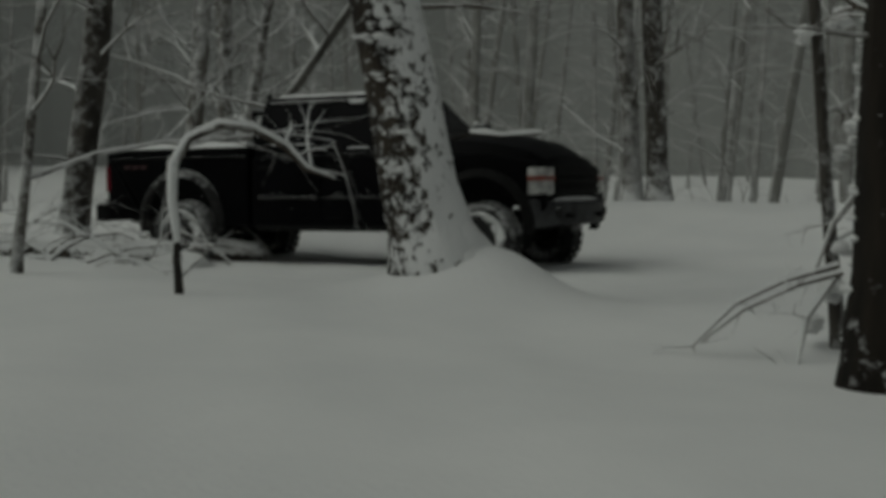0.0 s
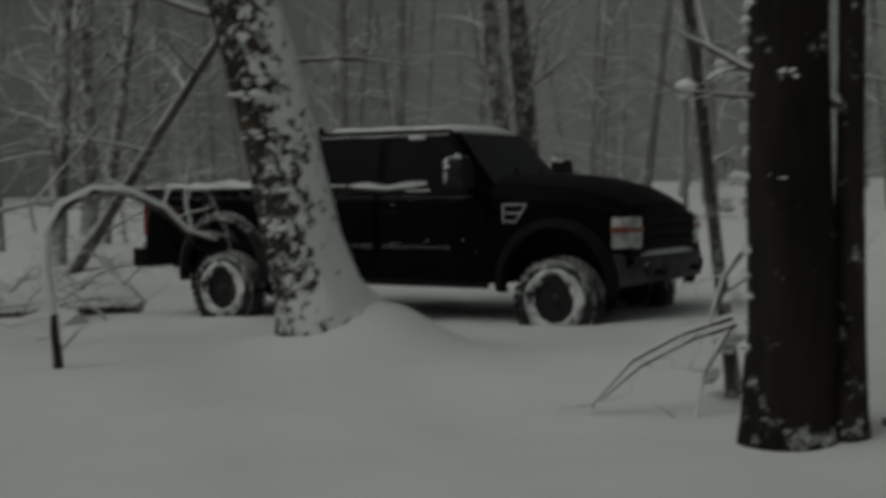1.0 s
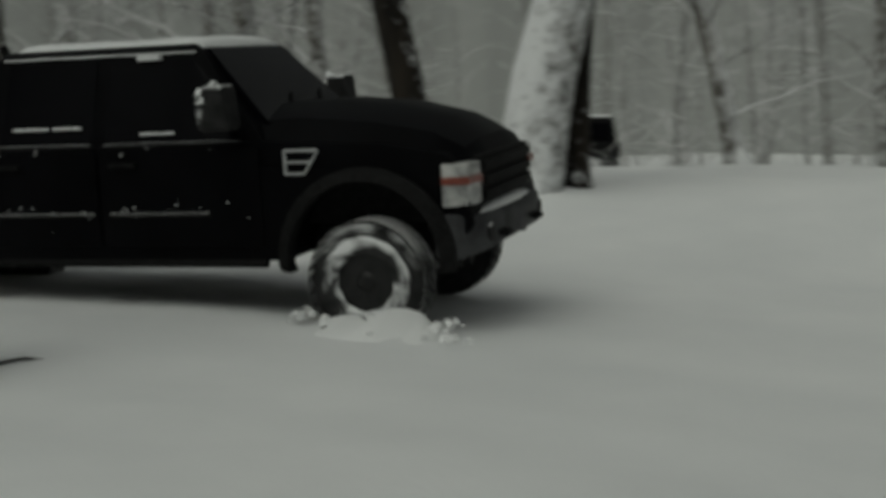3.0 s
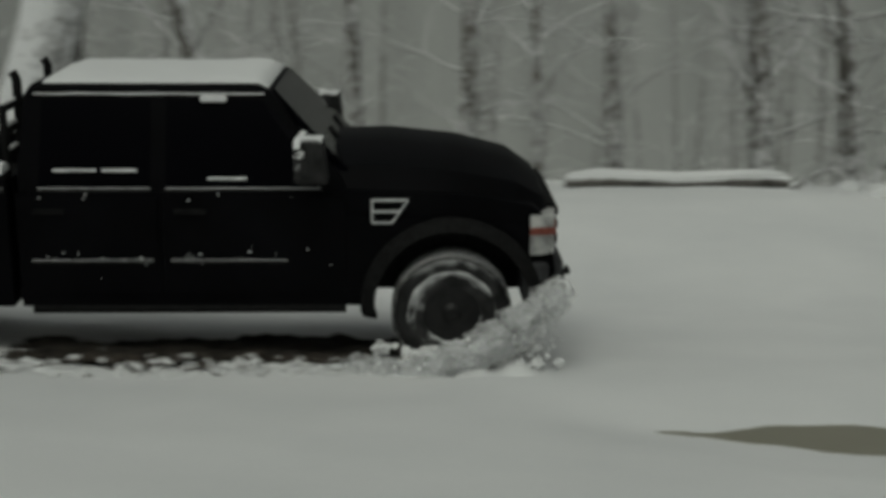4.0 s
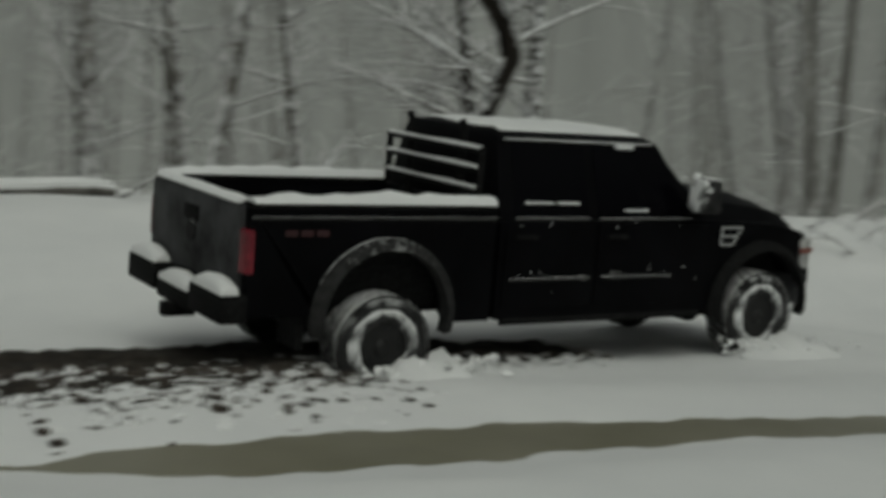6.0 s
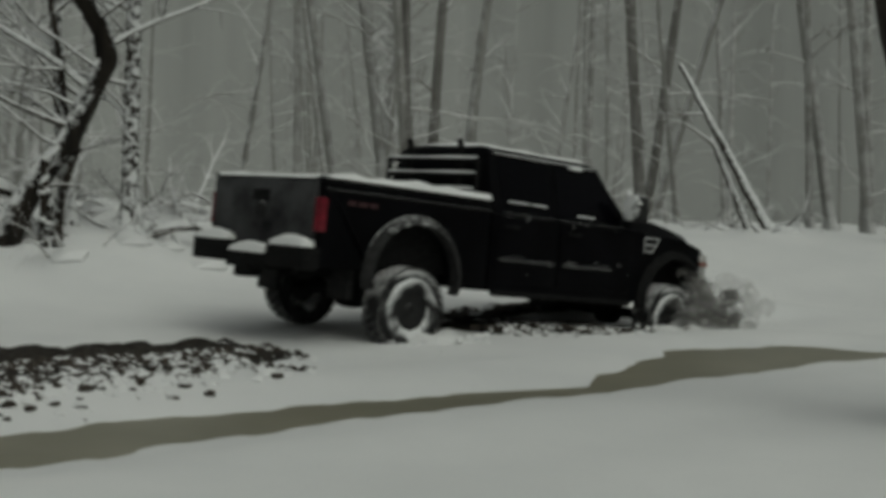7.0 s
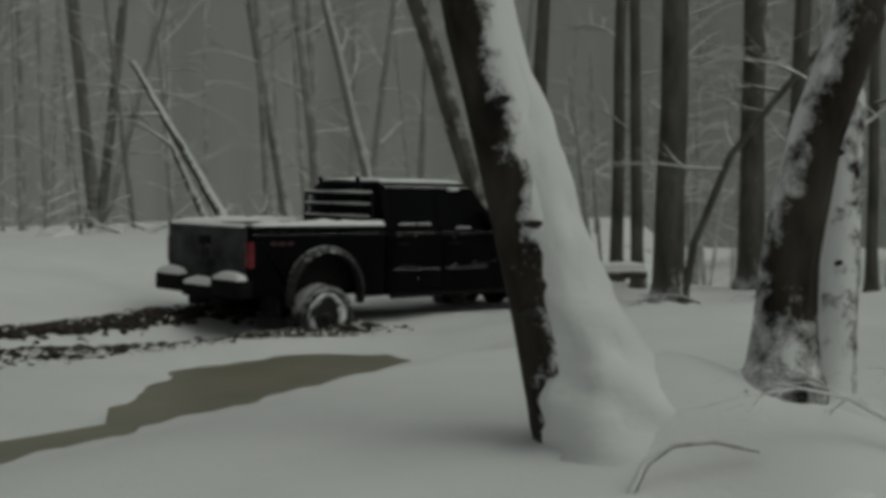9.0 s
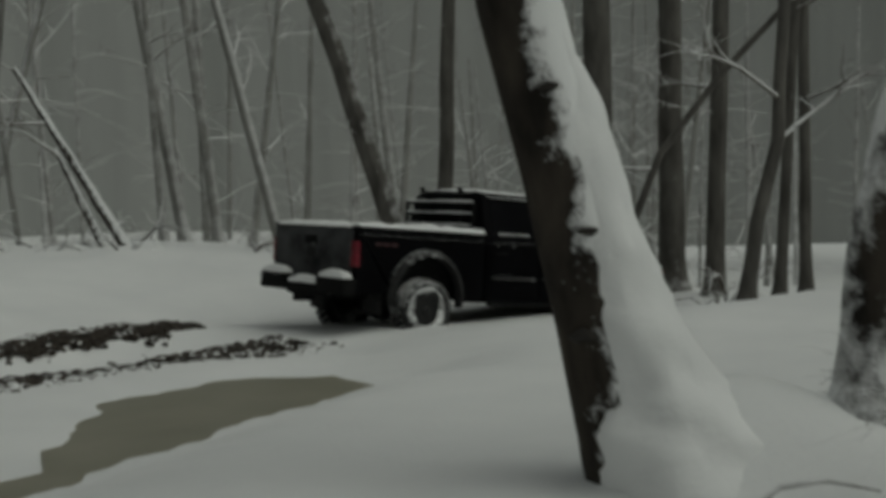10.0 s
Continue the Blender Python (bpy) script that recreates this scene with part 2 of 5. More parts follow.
    def data(self, name, mat, smooth=True, bevel=0.0, angle=40):
        me = bpy.data.meshes.new(name)
        me.from_pydata([tuple(p) for p in self.v], [], self.f)
        bm = bmesh.new()
        bm.from_mesh(me)
        bmesh.ops.recalc_face_normals(bm, faces=bm.faces)
        if bevel:
            es = [e for e in bm.edges if len(e.link_faces) == 2 and e.calc_face_angle(0) > radians(30)]
            bmesh.ops.bevel(bm, geom=es, offset=bevel, segments=2, affect="EDGES", profile=0.6, clamp_overlap=True)
        for f in bm.faces:
            f.smooth = smooth
        if smooth:
            for e in bm.edges:
                e.smooth = len(e.link_faces) != 2 or e.calc_face_angle(0) < radians(angle)
        bm.to_mesh(me)
        bm.free()
        me.materials.append(mat)
        return me


def part(name, mesh, mat, parent=None, label="", smooth=True, bevel=0.0, angle=40):
    ob = new(name, mesh.data(name, mat, smooth, bevel, angle))
    ob.parent = parent
    return tagged(ob, label)


def smooth(a, b, x):
    t = np.clip((np.asarray(x, dtype=float) - a) / (b - a), 0, 1)
    return t * t * (3 - 2 * t)


# ---- the ground ----
TRACK = [(-45, -12), (-24, 1.0), (-14.6, 7.17), (-12.11, 8.13), (-9.13, 8.93), (-6.31, 9.01), (-1.98, 9.74), (3.19, 9.83), (8.89, 9.1), (11.99, 8.39), (15.3, 7.24), (18.7, 5.65), (20.44, 3.46), (40, -15)]
PUDDLE = [(1.84, 6.74), (2.9, 6.84), (4.3, 6.74), (5.7, 6.42), (7.0, 5.95), (8.9, 5.4), (9.9, 5.42), (10.8, 5.62), (11.8, 5.84), (13.1, 5.2), (13.3, 4.2), (12.4, 3.63), (11.3, 4.25), (10.2, 4.5), (8.9, 4.85), (7.6, 5.15), (6.2, 5.6), (4.8, 5.75), (3.8, 5.85), (2.6, 6.2)]
WATER_Z = 0.10
MOUNDS = [(-8.95, 5.68, 0.34, 0.50), (-9.35, 5.2, 0.17, 0.7), (-5.0, 5.7, -0.02, 0.5), (6.98, 1.08, 0.34, 0.36), (6.95, 0.7, 0.22, 0.45), (6.9, 0.2, 0.22, 0.6), (6.1, 0.2, 0.16, 0.5), (-3.75, 15.6, 0.12, 0.8), (11.0, 14.6, 0.2, 1.3), (-9.86, 21.1, 0.4, 1.2), ]


def segment_distance(px, py, line, closed=False):
    best, sign = np.full(px.shape, 1e9), np.ones(px.shape)
    pts = line + line[:1] if closed else line
    for (ax, ay), (bx, by) in zip(pts[:-1], pts[1:]):
        dx, dy = bx - ax, by - ay
        t = np.clip(((px - ax) * dx + (py - ay) * dy) / (dx * dx + dy * dy), 0, 1)
        d = np.hypot(px - ax - t * dx, py - ay - t * dy)
        s = np.where(dx * (py - ay) - dy * (px - ax) > 0, 1.0, -1.0)
        near = d < best
        best, sign = np.where(near, d, best), np.where(near, s, sign)
    return best, sign


def inside(px, py, poly):
    hit = np.zeros(px.shape, bool)
    for (ax, ay), (bx, by) in zip(poly, poly[1:] + poly[:1]):
        if ay != by:
            hit ^= ((ay > py) != (by > py)) & (px < (bx - ax) * (py - ay) / (by - ay) + ax)
    return hit


def ground(px, py):
    px, py = np.asarray(px, dtype=float), np.asarray(py, dtype=float)
    d, s = segment_distance(px, py, TRACK)
    bed = np.interp(px, [-20, -15.8, -13.5, -10, -8.5, -6, -4.7, -2, 0, 3, 6, 8, 10, 11.7, 13.1, 14.7, 16.8, 18.3, 20], [-0.03, -0.02, 0.08, 0.17, 0.26, 0.34, 0.36, 0.27, 0.22, 0.2, 0.18, 0.13, 0.17, 0.17, 0.06, -0.06, -0.02, 0.05, 0.0])
    far = (0.85 - 0.4 * smooth(-8, -16, px)) * smooth(1.7, 8.0, d) + 0.012 * np.clip(d - 8, 0, 60)
    near = 0.16 * smooth(1.6, 6.0, d) + 0.1 * smooth(4, 7, px) * smooth(2.0, 5.0, d)
    far = far * (1 - 0.85 * smooth(17, 23, px) * (1 - smooth(5, 8, py)))
    far = far + 0.2 * smooth(0.4, 1.2, d) * smooth(12.5, 14, px) * (1 - smooth(17, 19, px))
    z = 0.17 + np.where(s > 0, far, near) + (bed - 0.17) * (1 - smooth(1.5, 4.5, d))
    z -= 0.09 * np.clip(np.hypot(px, py) - 22 - 8 * smooth(6, 18, px), 0, 25)
    z += 0.035 * np.sin(px * 0.9 + 1.3 * np.sin(py * 0.5)) * np.sin(py * 0.8 + 0.7) * smooth(0.5, 3, d) + 0.015 * np.sin(px * 2.7 + py * 1.9) * np.sin(py * 3.1 - px)
    z += 0.25 * np.sin(px * 0.13 + 1) * np.sin(py * 0.17 + 0.4) * smooth(12, 25, d)
    z -= 0.2 * np.clip(np.hypot(px, py) - 25.5, 0, 15) * smooth(15, 20, px) * (1 - smooth(6, 11, py))
    z += 0.24 * np.exp(-((px - 6) ** 2 + (py - 18) ** 2) / 36)
    for mx, my, h, r in MOUNDS:
        z = z + h * np.exp(-((px - mx) ** 2 + (py - my) ** 2) / (r * r))
    pd, _ = segment_distance(px, py, PUDDLE, True)
    pd = np.where(inside(px, py, PUDDLE), -pd, pd)
    pd = pd - 0.06 + 0.05 * np.sin(px * 5.1 + py * 2.3) + 0.03 * np.sin(px * 11 - py * 7)
    bank = WATER_Z + 0.012 * smooth(-0.02, 0.08, pd) + 0.09 * np.clip(pd, -0.5, 3)
    k = smooth(0.1, 1.5, pd)
    return np.where(pd < 1.5, bank * (1 - k) + np.maximum(z, WATER_Z + 0.02) * k, z)


GRID = 0.2
GX, GY = np.arange(-60, 60, GRID), np.arange(-30, 70, GRID)
HEIGHTS = None


def gz(x, y):
    """The snow's height at one spot, read from a fine grid."""
    global HEIGHTS
    if HEIGHTS is None:
        HEIGHTS = ground(*np.meshgrid(GX, GY))
    i, j = (x - GX[0]) / GRID, (y - GY[0]) / GRID
    if not (0 <= i < len(GX) - 2 and 0 <= j < len(GY) - 2):
        return float(ground(np.array([x]), np.array([y]))[0])
    a, b = int(i), int(j)
    u, v = i - a, j - b
    return float((HEIGHTS[b, a] * (1 - u) + HEIGHTS[b, a + 1] * u) * (1 - v) + (HEIGHTS[b + 1, a] * (1 - u) + HEIGHTS[b + 1, a + 1] * u) * v)


def axis(lo, hi, step, out):
    inner = list(np.arange(lo, hi + step, step))
    a, b, g = [], [], step
    x = lo
    while x > -out:
        g *= 1.13
        x -= g
        a.append(x)
    x, g = inner[-1], step
    while x < out:
        g *= 1.13
        x += g
        b.append(x)
    return np.array(a[::-1] + inner + b)


def build_ground():
    xs, ys = axis(-12, 17, 0.11, 600), axis(0.5, 11, 0.11, 600)
    X, Y = np.meshgrid(xs, ys)
    Z = ground(X, Y)
    nx, ny = len(xs), len(ys)
    co = np.stack([X, Y, Z], -1).reshape(-1, 3)
    i = np.arange(nx * ny).reshape(ny, nx)
    fs = np.stack([i[:-1, :-1], i[:-1, 1:], i[1:, 1:], i[1:, :-1]], -1).reshape(-1, 4)
    me = bpy.data.meshes.new("ground")
    me.from_pydata(co.tolist(), [], fs.tolist())
    me.polygons.foreach_set("use_smooth", [True] * len(me.polygons))
    me.materials.append(SNOW)
    tagged(new("ground", me), "deep untouched snow over uneven forest floor", "snow", kind="structure")
    w = Mesh()
    pts = [(x + 0.35 * (x - 7.5) / 6, y + (0.25 if y > 5.6 - 0.1 * (x - 7) else -0.25)) for x, y in PUDDLE]
    w.v = [Vector((x, y, WATER_Z)) for x, y in pts] + [Vector((x, y, WATER_Z - 0.3)) for x, y in pts]
    n = len(pts)
    w.f = [tuple(range(n)), tuple(reversed(range(n, 2 * n)))] + [((i + 1) % n, i, n + i, n + (i + 1) % n) for i in range(n)]
    tagged(part("water", w, WATER, smooth=False), "olive brown slushy meltwater lying in the snow", "puddle", kind="structure")


build_ground()

# plain ring that closes the view all round, misty woods painted on in pale grey
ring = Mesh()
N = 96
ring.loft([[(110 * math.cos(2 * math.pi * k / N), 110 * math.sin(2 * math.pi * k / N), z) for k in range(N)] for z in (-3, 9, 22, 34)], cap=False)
tagged(part("backdrop", ring, PAINTED_MIST), "backdrop ring painted pale grey for misty snowbound woods in the distance", "woods", kind="structure")


# ---- trees ----
def limb(mesh, rnd, start, way, length, r, depth, sides=5, droop=0.15, kink=0.22):
    """One branch with kinks and side twigs."""
    pts, rad = [Vector(start)], [r]
    d = Vector(way).normalized()
    steps = 5 if depth else 3
    for i in range(steps):
        d = (d + Vector((rnd.uniform(-kink, kink), rnd.uniform(-kink, kink), rnd.uniform(-kink, kink) - droop * i / steps))).normalized()
        pts.append(pts[-1] + d * length / steps)
        rad.append(r * (1 - 0.8 * (i + 1) / steps))
        if depth and i > 0:
            for _ in range(2 if depth > 1 else 1):
                w = (d + Vector((rnd.uniform(-1, 1), rnd.uniform(-1, 1), rnd.uniform(-0.4, 0.6)))).normalized()
                limb(mesh, rnd, pts[-1], w, length * rnd.uniform(0.25, 0.5), rad[-1] * 0.65, depth - 1, max(3, sides - 1), droop, kink)
    mesh.tube(pts, rad, sides, cap=False)


def tree(label, x, y, lean, r, bark=None, twig=None, height=11.0, curve=(), branches=10, low=1.6, seed=1, sides=12, flare=1.5, blen=2.2, depth=2, limb_r=0.035, arms=(), clumps=(), knots=(), drift=None, category="tree", name="tree", droop=0.1):
    """A trunk that leans by (dx, dy) a metre, with limbs. curve: (height, dx, dy) off the straight line."""
    rnd = random.Random(seed)
    root = new(name)
    z0 = gz(x, y)
    root.matrix_world = pose(x, y, z0)
    hs = [-0.35, 0.0, 0.12, 0.3, 0.6] + [0.6 + (height - 0.6) * (i + 1) / 12 for i in range(12)]
    pts, rad = [], []

    def off(h):
        ox = oy = 0.0
        if curve:
            c = [(0, 0, 0)] + list(curve)
            ox = float(np.interp(h, [q[0] for q in c], [q[1] for q in c]))
            oy = float(np.interp(h, [q[0] for q in c], [q[2] for q in c]))
        return Vector((lean[0] * h + ox, lean[1] * h + oy, h))
    if curve:
        hs = sorted(set(hs + [q[0] for q in curve]))
    for h in hs:
        pts.append(off(h) + Vector((rnd.uniform(-1, 1), rnd.uniform(-1, 1), 0)) * 0.12 * r * (h > 0.5))
        rad.append(r * (1 - 0.55 * max(h, 0) / height) * (1 + (flare - 1) * math.exp(-max(h, 0) / 0.22)))
    m = Mesh()
    m.tube(pts, rad, sides, 0.13)
    part("trunk", m, bark or BARK, root)
    if branches:
        for i in range(branches):
            b = Mesh()
            h = low + (height * 0.96 - low) * (i + rnd.random()) / branches
            a = rnd.uniform(0, 2 * math.pi)
            way = (math.cos(a), math.sin(a), rnd.uniform(0.1, 0.9))
            limb(b, rnd, off(h), way, blen * rnd.uniform(0.6, 1.25) * (1 - 0.4 * h / height), limb_r * rnd.uniform(0.7, 1.3), depth, droop=droop)
            part("branch", b, twig or TWIG, root)
    for h, way, length, ar in arms:
        b = Mesh()
        limb(b, rnd, off(h), way, length, ar, 2, 7, droop=0.05, kink=0.14)
        part("branch", b, twig or TWIG, root)
    for h, dx, dy, cr in clumps:
        b = Mesh()
        random.seed(int(h * 1000))
        for q in range(5):
            u = random.uniform(-1.3, 1.3)
            b.lump(off(h) + Vector((dx - dy * u * cr * 4, dy + dx * u * cr * 4, random.uniform(-0.3, 0.3) * cr)), cr * random.uniform(0.25, 0.6), 0.5, 0.35)
        part("snow_clump", b, SNOW, root, "clump of snow lodged on the bark")
    if drift:
        ux, uy, size = drift
        b = Mesh()
        stations = ((-0.25, 0.75, 1.15), (0.02, 0.56, 0.82), (0.16, 0.44, 0.63), (0.36, 0.33, 0.48), (0.65, 0.23, 0.37), (1.0, 0.19, 0.325), (1.4, 0.14, 0.29), (1.8, 0.09, 0.25), (2.2, 0.03, 0.17))
        rings = []
        for k in range(50):
            h = -0.25 + 2.45 * k / 49
            o = float(np.interp(h, [q[0] for q in stations], [q[1] for q in stations]))
            r2 = float(np.interp(h, [q[0] for q in stations], [q[2] for q in stations]))
            ring = []
            for a in range(32):
                turn = 2 * math.pi * a / 32
                spot = Vector((math.cos(turn) * 0.9, math.sin(turn) * 0.9, h * 3.2))
                rough = 1 + 0.20 * noise.noise(spot * 1.3) + 0.13 * noise.noise(spot * 3.1)
                ring.append(off(h) + Vector((ux * o * size + r2 * size * rough * math.cos(turn), uy * o * size + r2 * size * rough * math.sin(turn), 0)))
            rings.append(ring)
        b.loft(rings)
        part("snow_drift", b, SNOW, root, "snow drifted up against the trunk", angle=80)
    for h, dx, dy, kr in knots:
        b = Mesh()
        random.seed(int(h * 777))
        b.lump(off(h) + Vector((dx, dy, 0)), kr, 0.5, 0.3)
        part("knot", b, BARK_BARE, root, "dark knot free of snow")
    return tagged(root, label, category)


LEANING = tree("leaning furrowed trunk plastered with snow along its upper side", -9.29, 5.29, (-0.102, -0.195), 0.31, BARK, branches=7, low=2.4, height=9, seed=3, drift=(0.57, 0.82, 0.42), clumps=((1.75, 0.2, -0.24, 0.10), (1.45, 0.18, -0.26, 0.09), (1.0, 0.17, -0.2, 0.12), (0.75, 0.2, -0.24, 0.1), (1.9, 0.1, 0.22, 0.1)), arms=((2.3, (-0.3, -0.9, 0.35), 2.2, 0.04), (2.0, (0.35, 0.9, 0.15), 1.2, 0.03)), sides=24, flare=1.3)
def snowy_stub(root, points, r):
    """A broken side branch with a ridge of snow on it, in its tree's space."""
    b = Mesh()
    b.tube(points, [r * (1 - 0.5 * i / (len(points) - 1)) for i in range(len(points))], 7)
    part("branch", b, BARK_BARE, root, "dark broken side branch")
    c = Mesh()
    top = [Vector(p) + Vector((0, 0, r * 0.9)) for p in points[1:]]
    c.tube(top, [r * (0.8 + 0.5 * (i % 2)) for i in range(len(top))], 7, 0.2)
    part("branch_snow", c, SNOW, root, "ridge of snow on the branch")


snowy_stub(LEANING, [(0.05, 0.1, 0.98), (0.34, 0.1, 1.02), (0.45, 0.16, 1.02), (0.54, 0.26, 1.0), (0.6, 0.42, 1.02), (0.66, 0.55, 1.03)], 0.022)
tree("straight dark wet trunk with snow clinging to its edges", -4.99, 5.71, (0.006, 0.006), 0.235, BARK_DARK, branches=9, low=1.3, height=10, seed=5, sides=24, flare=1.2, blen=0.8, depth=1, limb_r=0.018, clumps=((1.95, 0.12, -0.17, 0.07), (1.42, 0.05, -0.2, 0.065), (2.25, -0.16, -0.16, 0.06), (0.9, -0.17, -0.14, 0.05), (0.5, -0.15, -0.16, 0.06), (1.1, 0.19, 0.1, 0.05), (1.7, -0.17, -0.1, 0.05)) + tuple((0.12 + 0.13 * k, -0.19 + 0.02 * (k % 3), -0.14, 0.055 + 0.02 * (k % 2)) for k in range(21)))
tree("slim dark stem flecked with snow beside a thicker trunk", -4.76, 5.92, (0.004, 0.004), 0.08, BARK_TWIN, branches=6, low=1.5, height=9, seed=6, blen=0.9, depth=1)
tree("thin leaning stem carrying clumps of snow", -5.88, 6.25, (-0.075, -0.073), 0.04, BARK_DIM, branches=12, low=0.6, height=8, seed=7, blen=1.1, depth=2, limb_r=0.018, twig=TWIG_SNOWY, clumps=((1.9, -0.05, -0.05, 0.16), (2.0, 0.1, 0.1, 0.14), (1.2, 0.06, 0.06, 0.12), (1.35, 0.1, 0.12, 0.1), (0.6, 0.08, 0.0, 0.12), (0.35, 0.05, -0.05, 0.16), (0.15, -0.1, -0.1, 0.16), (2.5, 0.0, 0.0, 0.12)))
tree("snow-plastered leaning trunk with a dark bare side", 6.99, 1.43, (-0.057, 0.215), 0.205, BARK_PLASTERED, branches=3, low=4.0, height=9, seed=8, sides=24, flare=1.15, drift=(-0.05, -1.0, 0.56), knots=((1.62, -0.16, -0.03, 0.065), (2.2, -0.17, 0.02, 0.05), (1.0, -0.17, -0.05, 0.05), (0.55, -0.18, 0.08, 0.07), (2.75, -0.15, 0.04, 0.05)))
tree("curved dark trunk with snow along one side", 6.97, 0.39, (-0.004, -0.03), 0.14, BARK_RIM, curve=((0.7, 0, -0.02), (1.3, 0, -0.12), (1.9, 0, -0.32), (2.6, 0, -0.62), (4, 0, -1.1), (8, 0, -2.4)), branches=4, low=3.5, height=8, seed=9, sides=18, flare=1.6)
tree("slim trunk plastered white beside a curved dark one", 7.75, 0.12, (0.02, -0.045), 0.115, BARK_PLASTERED, branches=3, low=3.0, height=8, seed=19, sides=16, flare=1.5, knots=((0.9, -0.1, 0.0, 0.035), (1.5, -0.1, 0.03, 0.04)))
tree("thick leaning trunk white with plastered snow", -3.72, 15.72, (0.165, 0.035), 0.43, BARK_SPECKLED, branches=6, low=3.5, height=10, seed=10, sides=20, flare=1.1)
tree("dark stem standing against a snowy leaning trunk", -3.2, 16.3, (0.026, 0.005), 0.16, BARK_DARK, branches=5, low=3, height=8, seed=11)
tree("dark leaning trunk, nearly bare of snow", -5.76, 17.97, (-0.20, -0.068), 0.26, BARK_DARK, branches=6, low=3.5, height=11, seed=12)
tree("crooked dark trunk bent over to one side", 9.7, 14.56, (0.0, 0.0), 0.17, BARK_DARK, curve=[(h, 0.92 * a, -0.39 * a) for h, a in ((0.68, 0.35), (1.3, 0.82), (1.92, 1.13), (2.43, 1.35), (2.8, 1.28), (3.1, 1.13), (3.6, 0.7), (6, -0.5), (8, -1.2))], branches=22, low=1.2, height=8, seed=13, blen=2.8, limb_r=0.04, twig=TWIG_SNOWY,
     arms=((2.0, (-0.85, 0.36, 0.75), 2.6, 0.06), (1.5, (-0.9, 0.3, 0.35), 2.0, 0.05), (2.6, (0.85, -0.3, 0.5), 2.2, 0.05)))
tree("upright dark trunk flecked with snow", 11.44, 14.14, (0.006, -0.004), 0.13, BARK, branches=20, low=0.8, height=9, seed=14, blen=2.8, twig=TWIG_SNOWY)
tree("thin dark crooked stem beside a bent trunk", 10.35, 14.3, (0.03, 0.0), 0.06, BARK_TWIN, curve=((0.6, 0.05, 0), (1.2, 0.22, -0.08), (1.7, 0.1, 0), (4, -0.3, 0.1)), height=4.5, branches=8, low=0.7, seed=51, blen=1.4, twig=TWIG_SNOWY)
tree("short dark stump of a stem caked with snow", 10.15, 14.2, (-0.05, 0.02), 0.11, BARK_TWIN, height=1.1, branches=4, low=0.4, seed=52, blen=0.8, twig=TWIG_SNOWY, clumps=((0.3, -0.1, -0.1, 0.12), (0.7, -0.08, -0.1, 0.1)))
tree("slim trunk among snowy brush", 11.01, 14.95, (-0.056, 0.039), 0.11, BARK, branches=18, low=0.8, height=9, seed=15, blen=2.4, twig=TWIG_SNOWY)

# woods behind, trunk by trunk: x, y, lean x, lean y, radius
STANDING = [
    (-17.39, 13.86, -0.041, -0.053, 0.20), (-18.05, 13.83, -0.039, -0.053, 0.17), (-18.6, 4.53, 0.029, 0.121, 0.23), (-11.87, 2.51, 0.021, 0.104, 0.05),
    (-23.88, 7.93, 0.016, 0.05, 0.16), (-26.4, 9.7, -0.02, -0.06, 0.16), (-21.2, 7.07, 0.023, 0.07, 0.14), (-24.8, 8.87, 0.01, 0.029, 0.16),
    (-25.7, 9.47, 0.058, 0.153, 0.14), (-12.94, 18.14, -0.033, -0.024, 0.22), (-9.86, 21.1, -0.078, -0.037, 0.17), (-10.93, 21.69, -0.019, -0.01, 0.12),
    (-8.95, 22.14, -0.055, -0.022, 0.18), (-10.8, 23.52, -0.067, -0.031, 0.17), (-1.51, 21.78, -0.261, -0.02, 0.18), (3.13, 17.99, -0.02, 0.004, 0.08),
    (5.87, 24.56, -0.041, 0.01, 0.17), (3.04, 25.09, -0.01, 0.001, 0.19), (0.96, 26.28, -0.055, 0.002, 0.15), (7.57, 20.92, -0.044, 0.015, 0.18),
    (9.42, 21.27, -0.094, 0.04, 0.14), (8.09, 17.48, 0.143, -0.065, 0.13), (12.22, 22.14, -0.115, 0.061, 0.13), (8.86, 24.97, -0.039, 0.013, 0.15),
    (9.76, 22.49, -0.068, 0.029, 0.12)]
for i, (x, y, lx, ly, r) in enumerate(STANDING):
    tagged(tree("grey forest trunk with snow-laden side branches", x, y, (lx, ly), r * 0.92, BARK_MID if r < 0.2 else BARK_DIM, height=13, branches=26, low=0.7, seed=100 + i, sides=9, blen=2.7, depth=2, limb_r=0.026, twig=TWIG_SNOWY), group="forest trees")
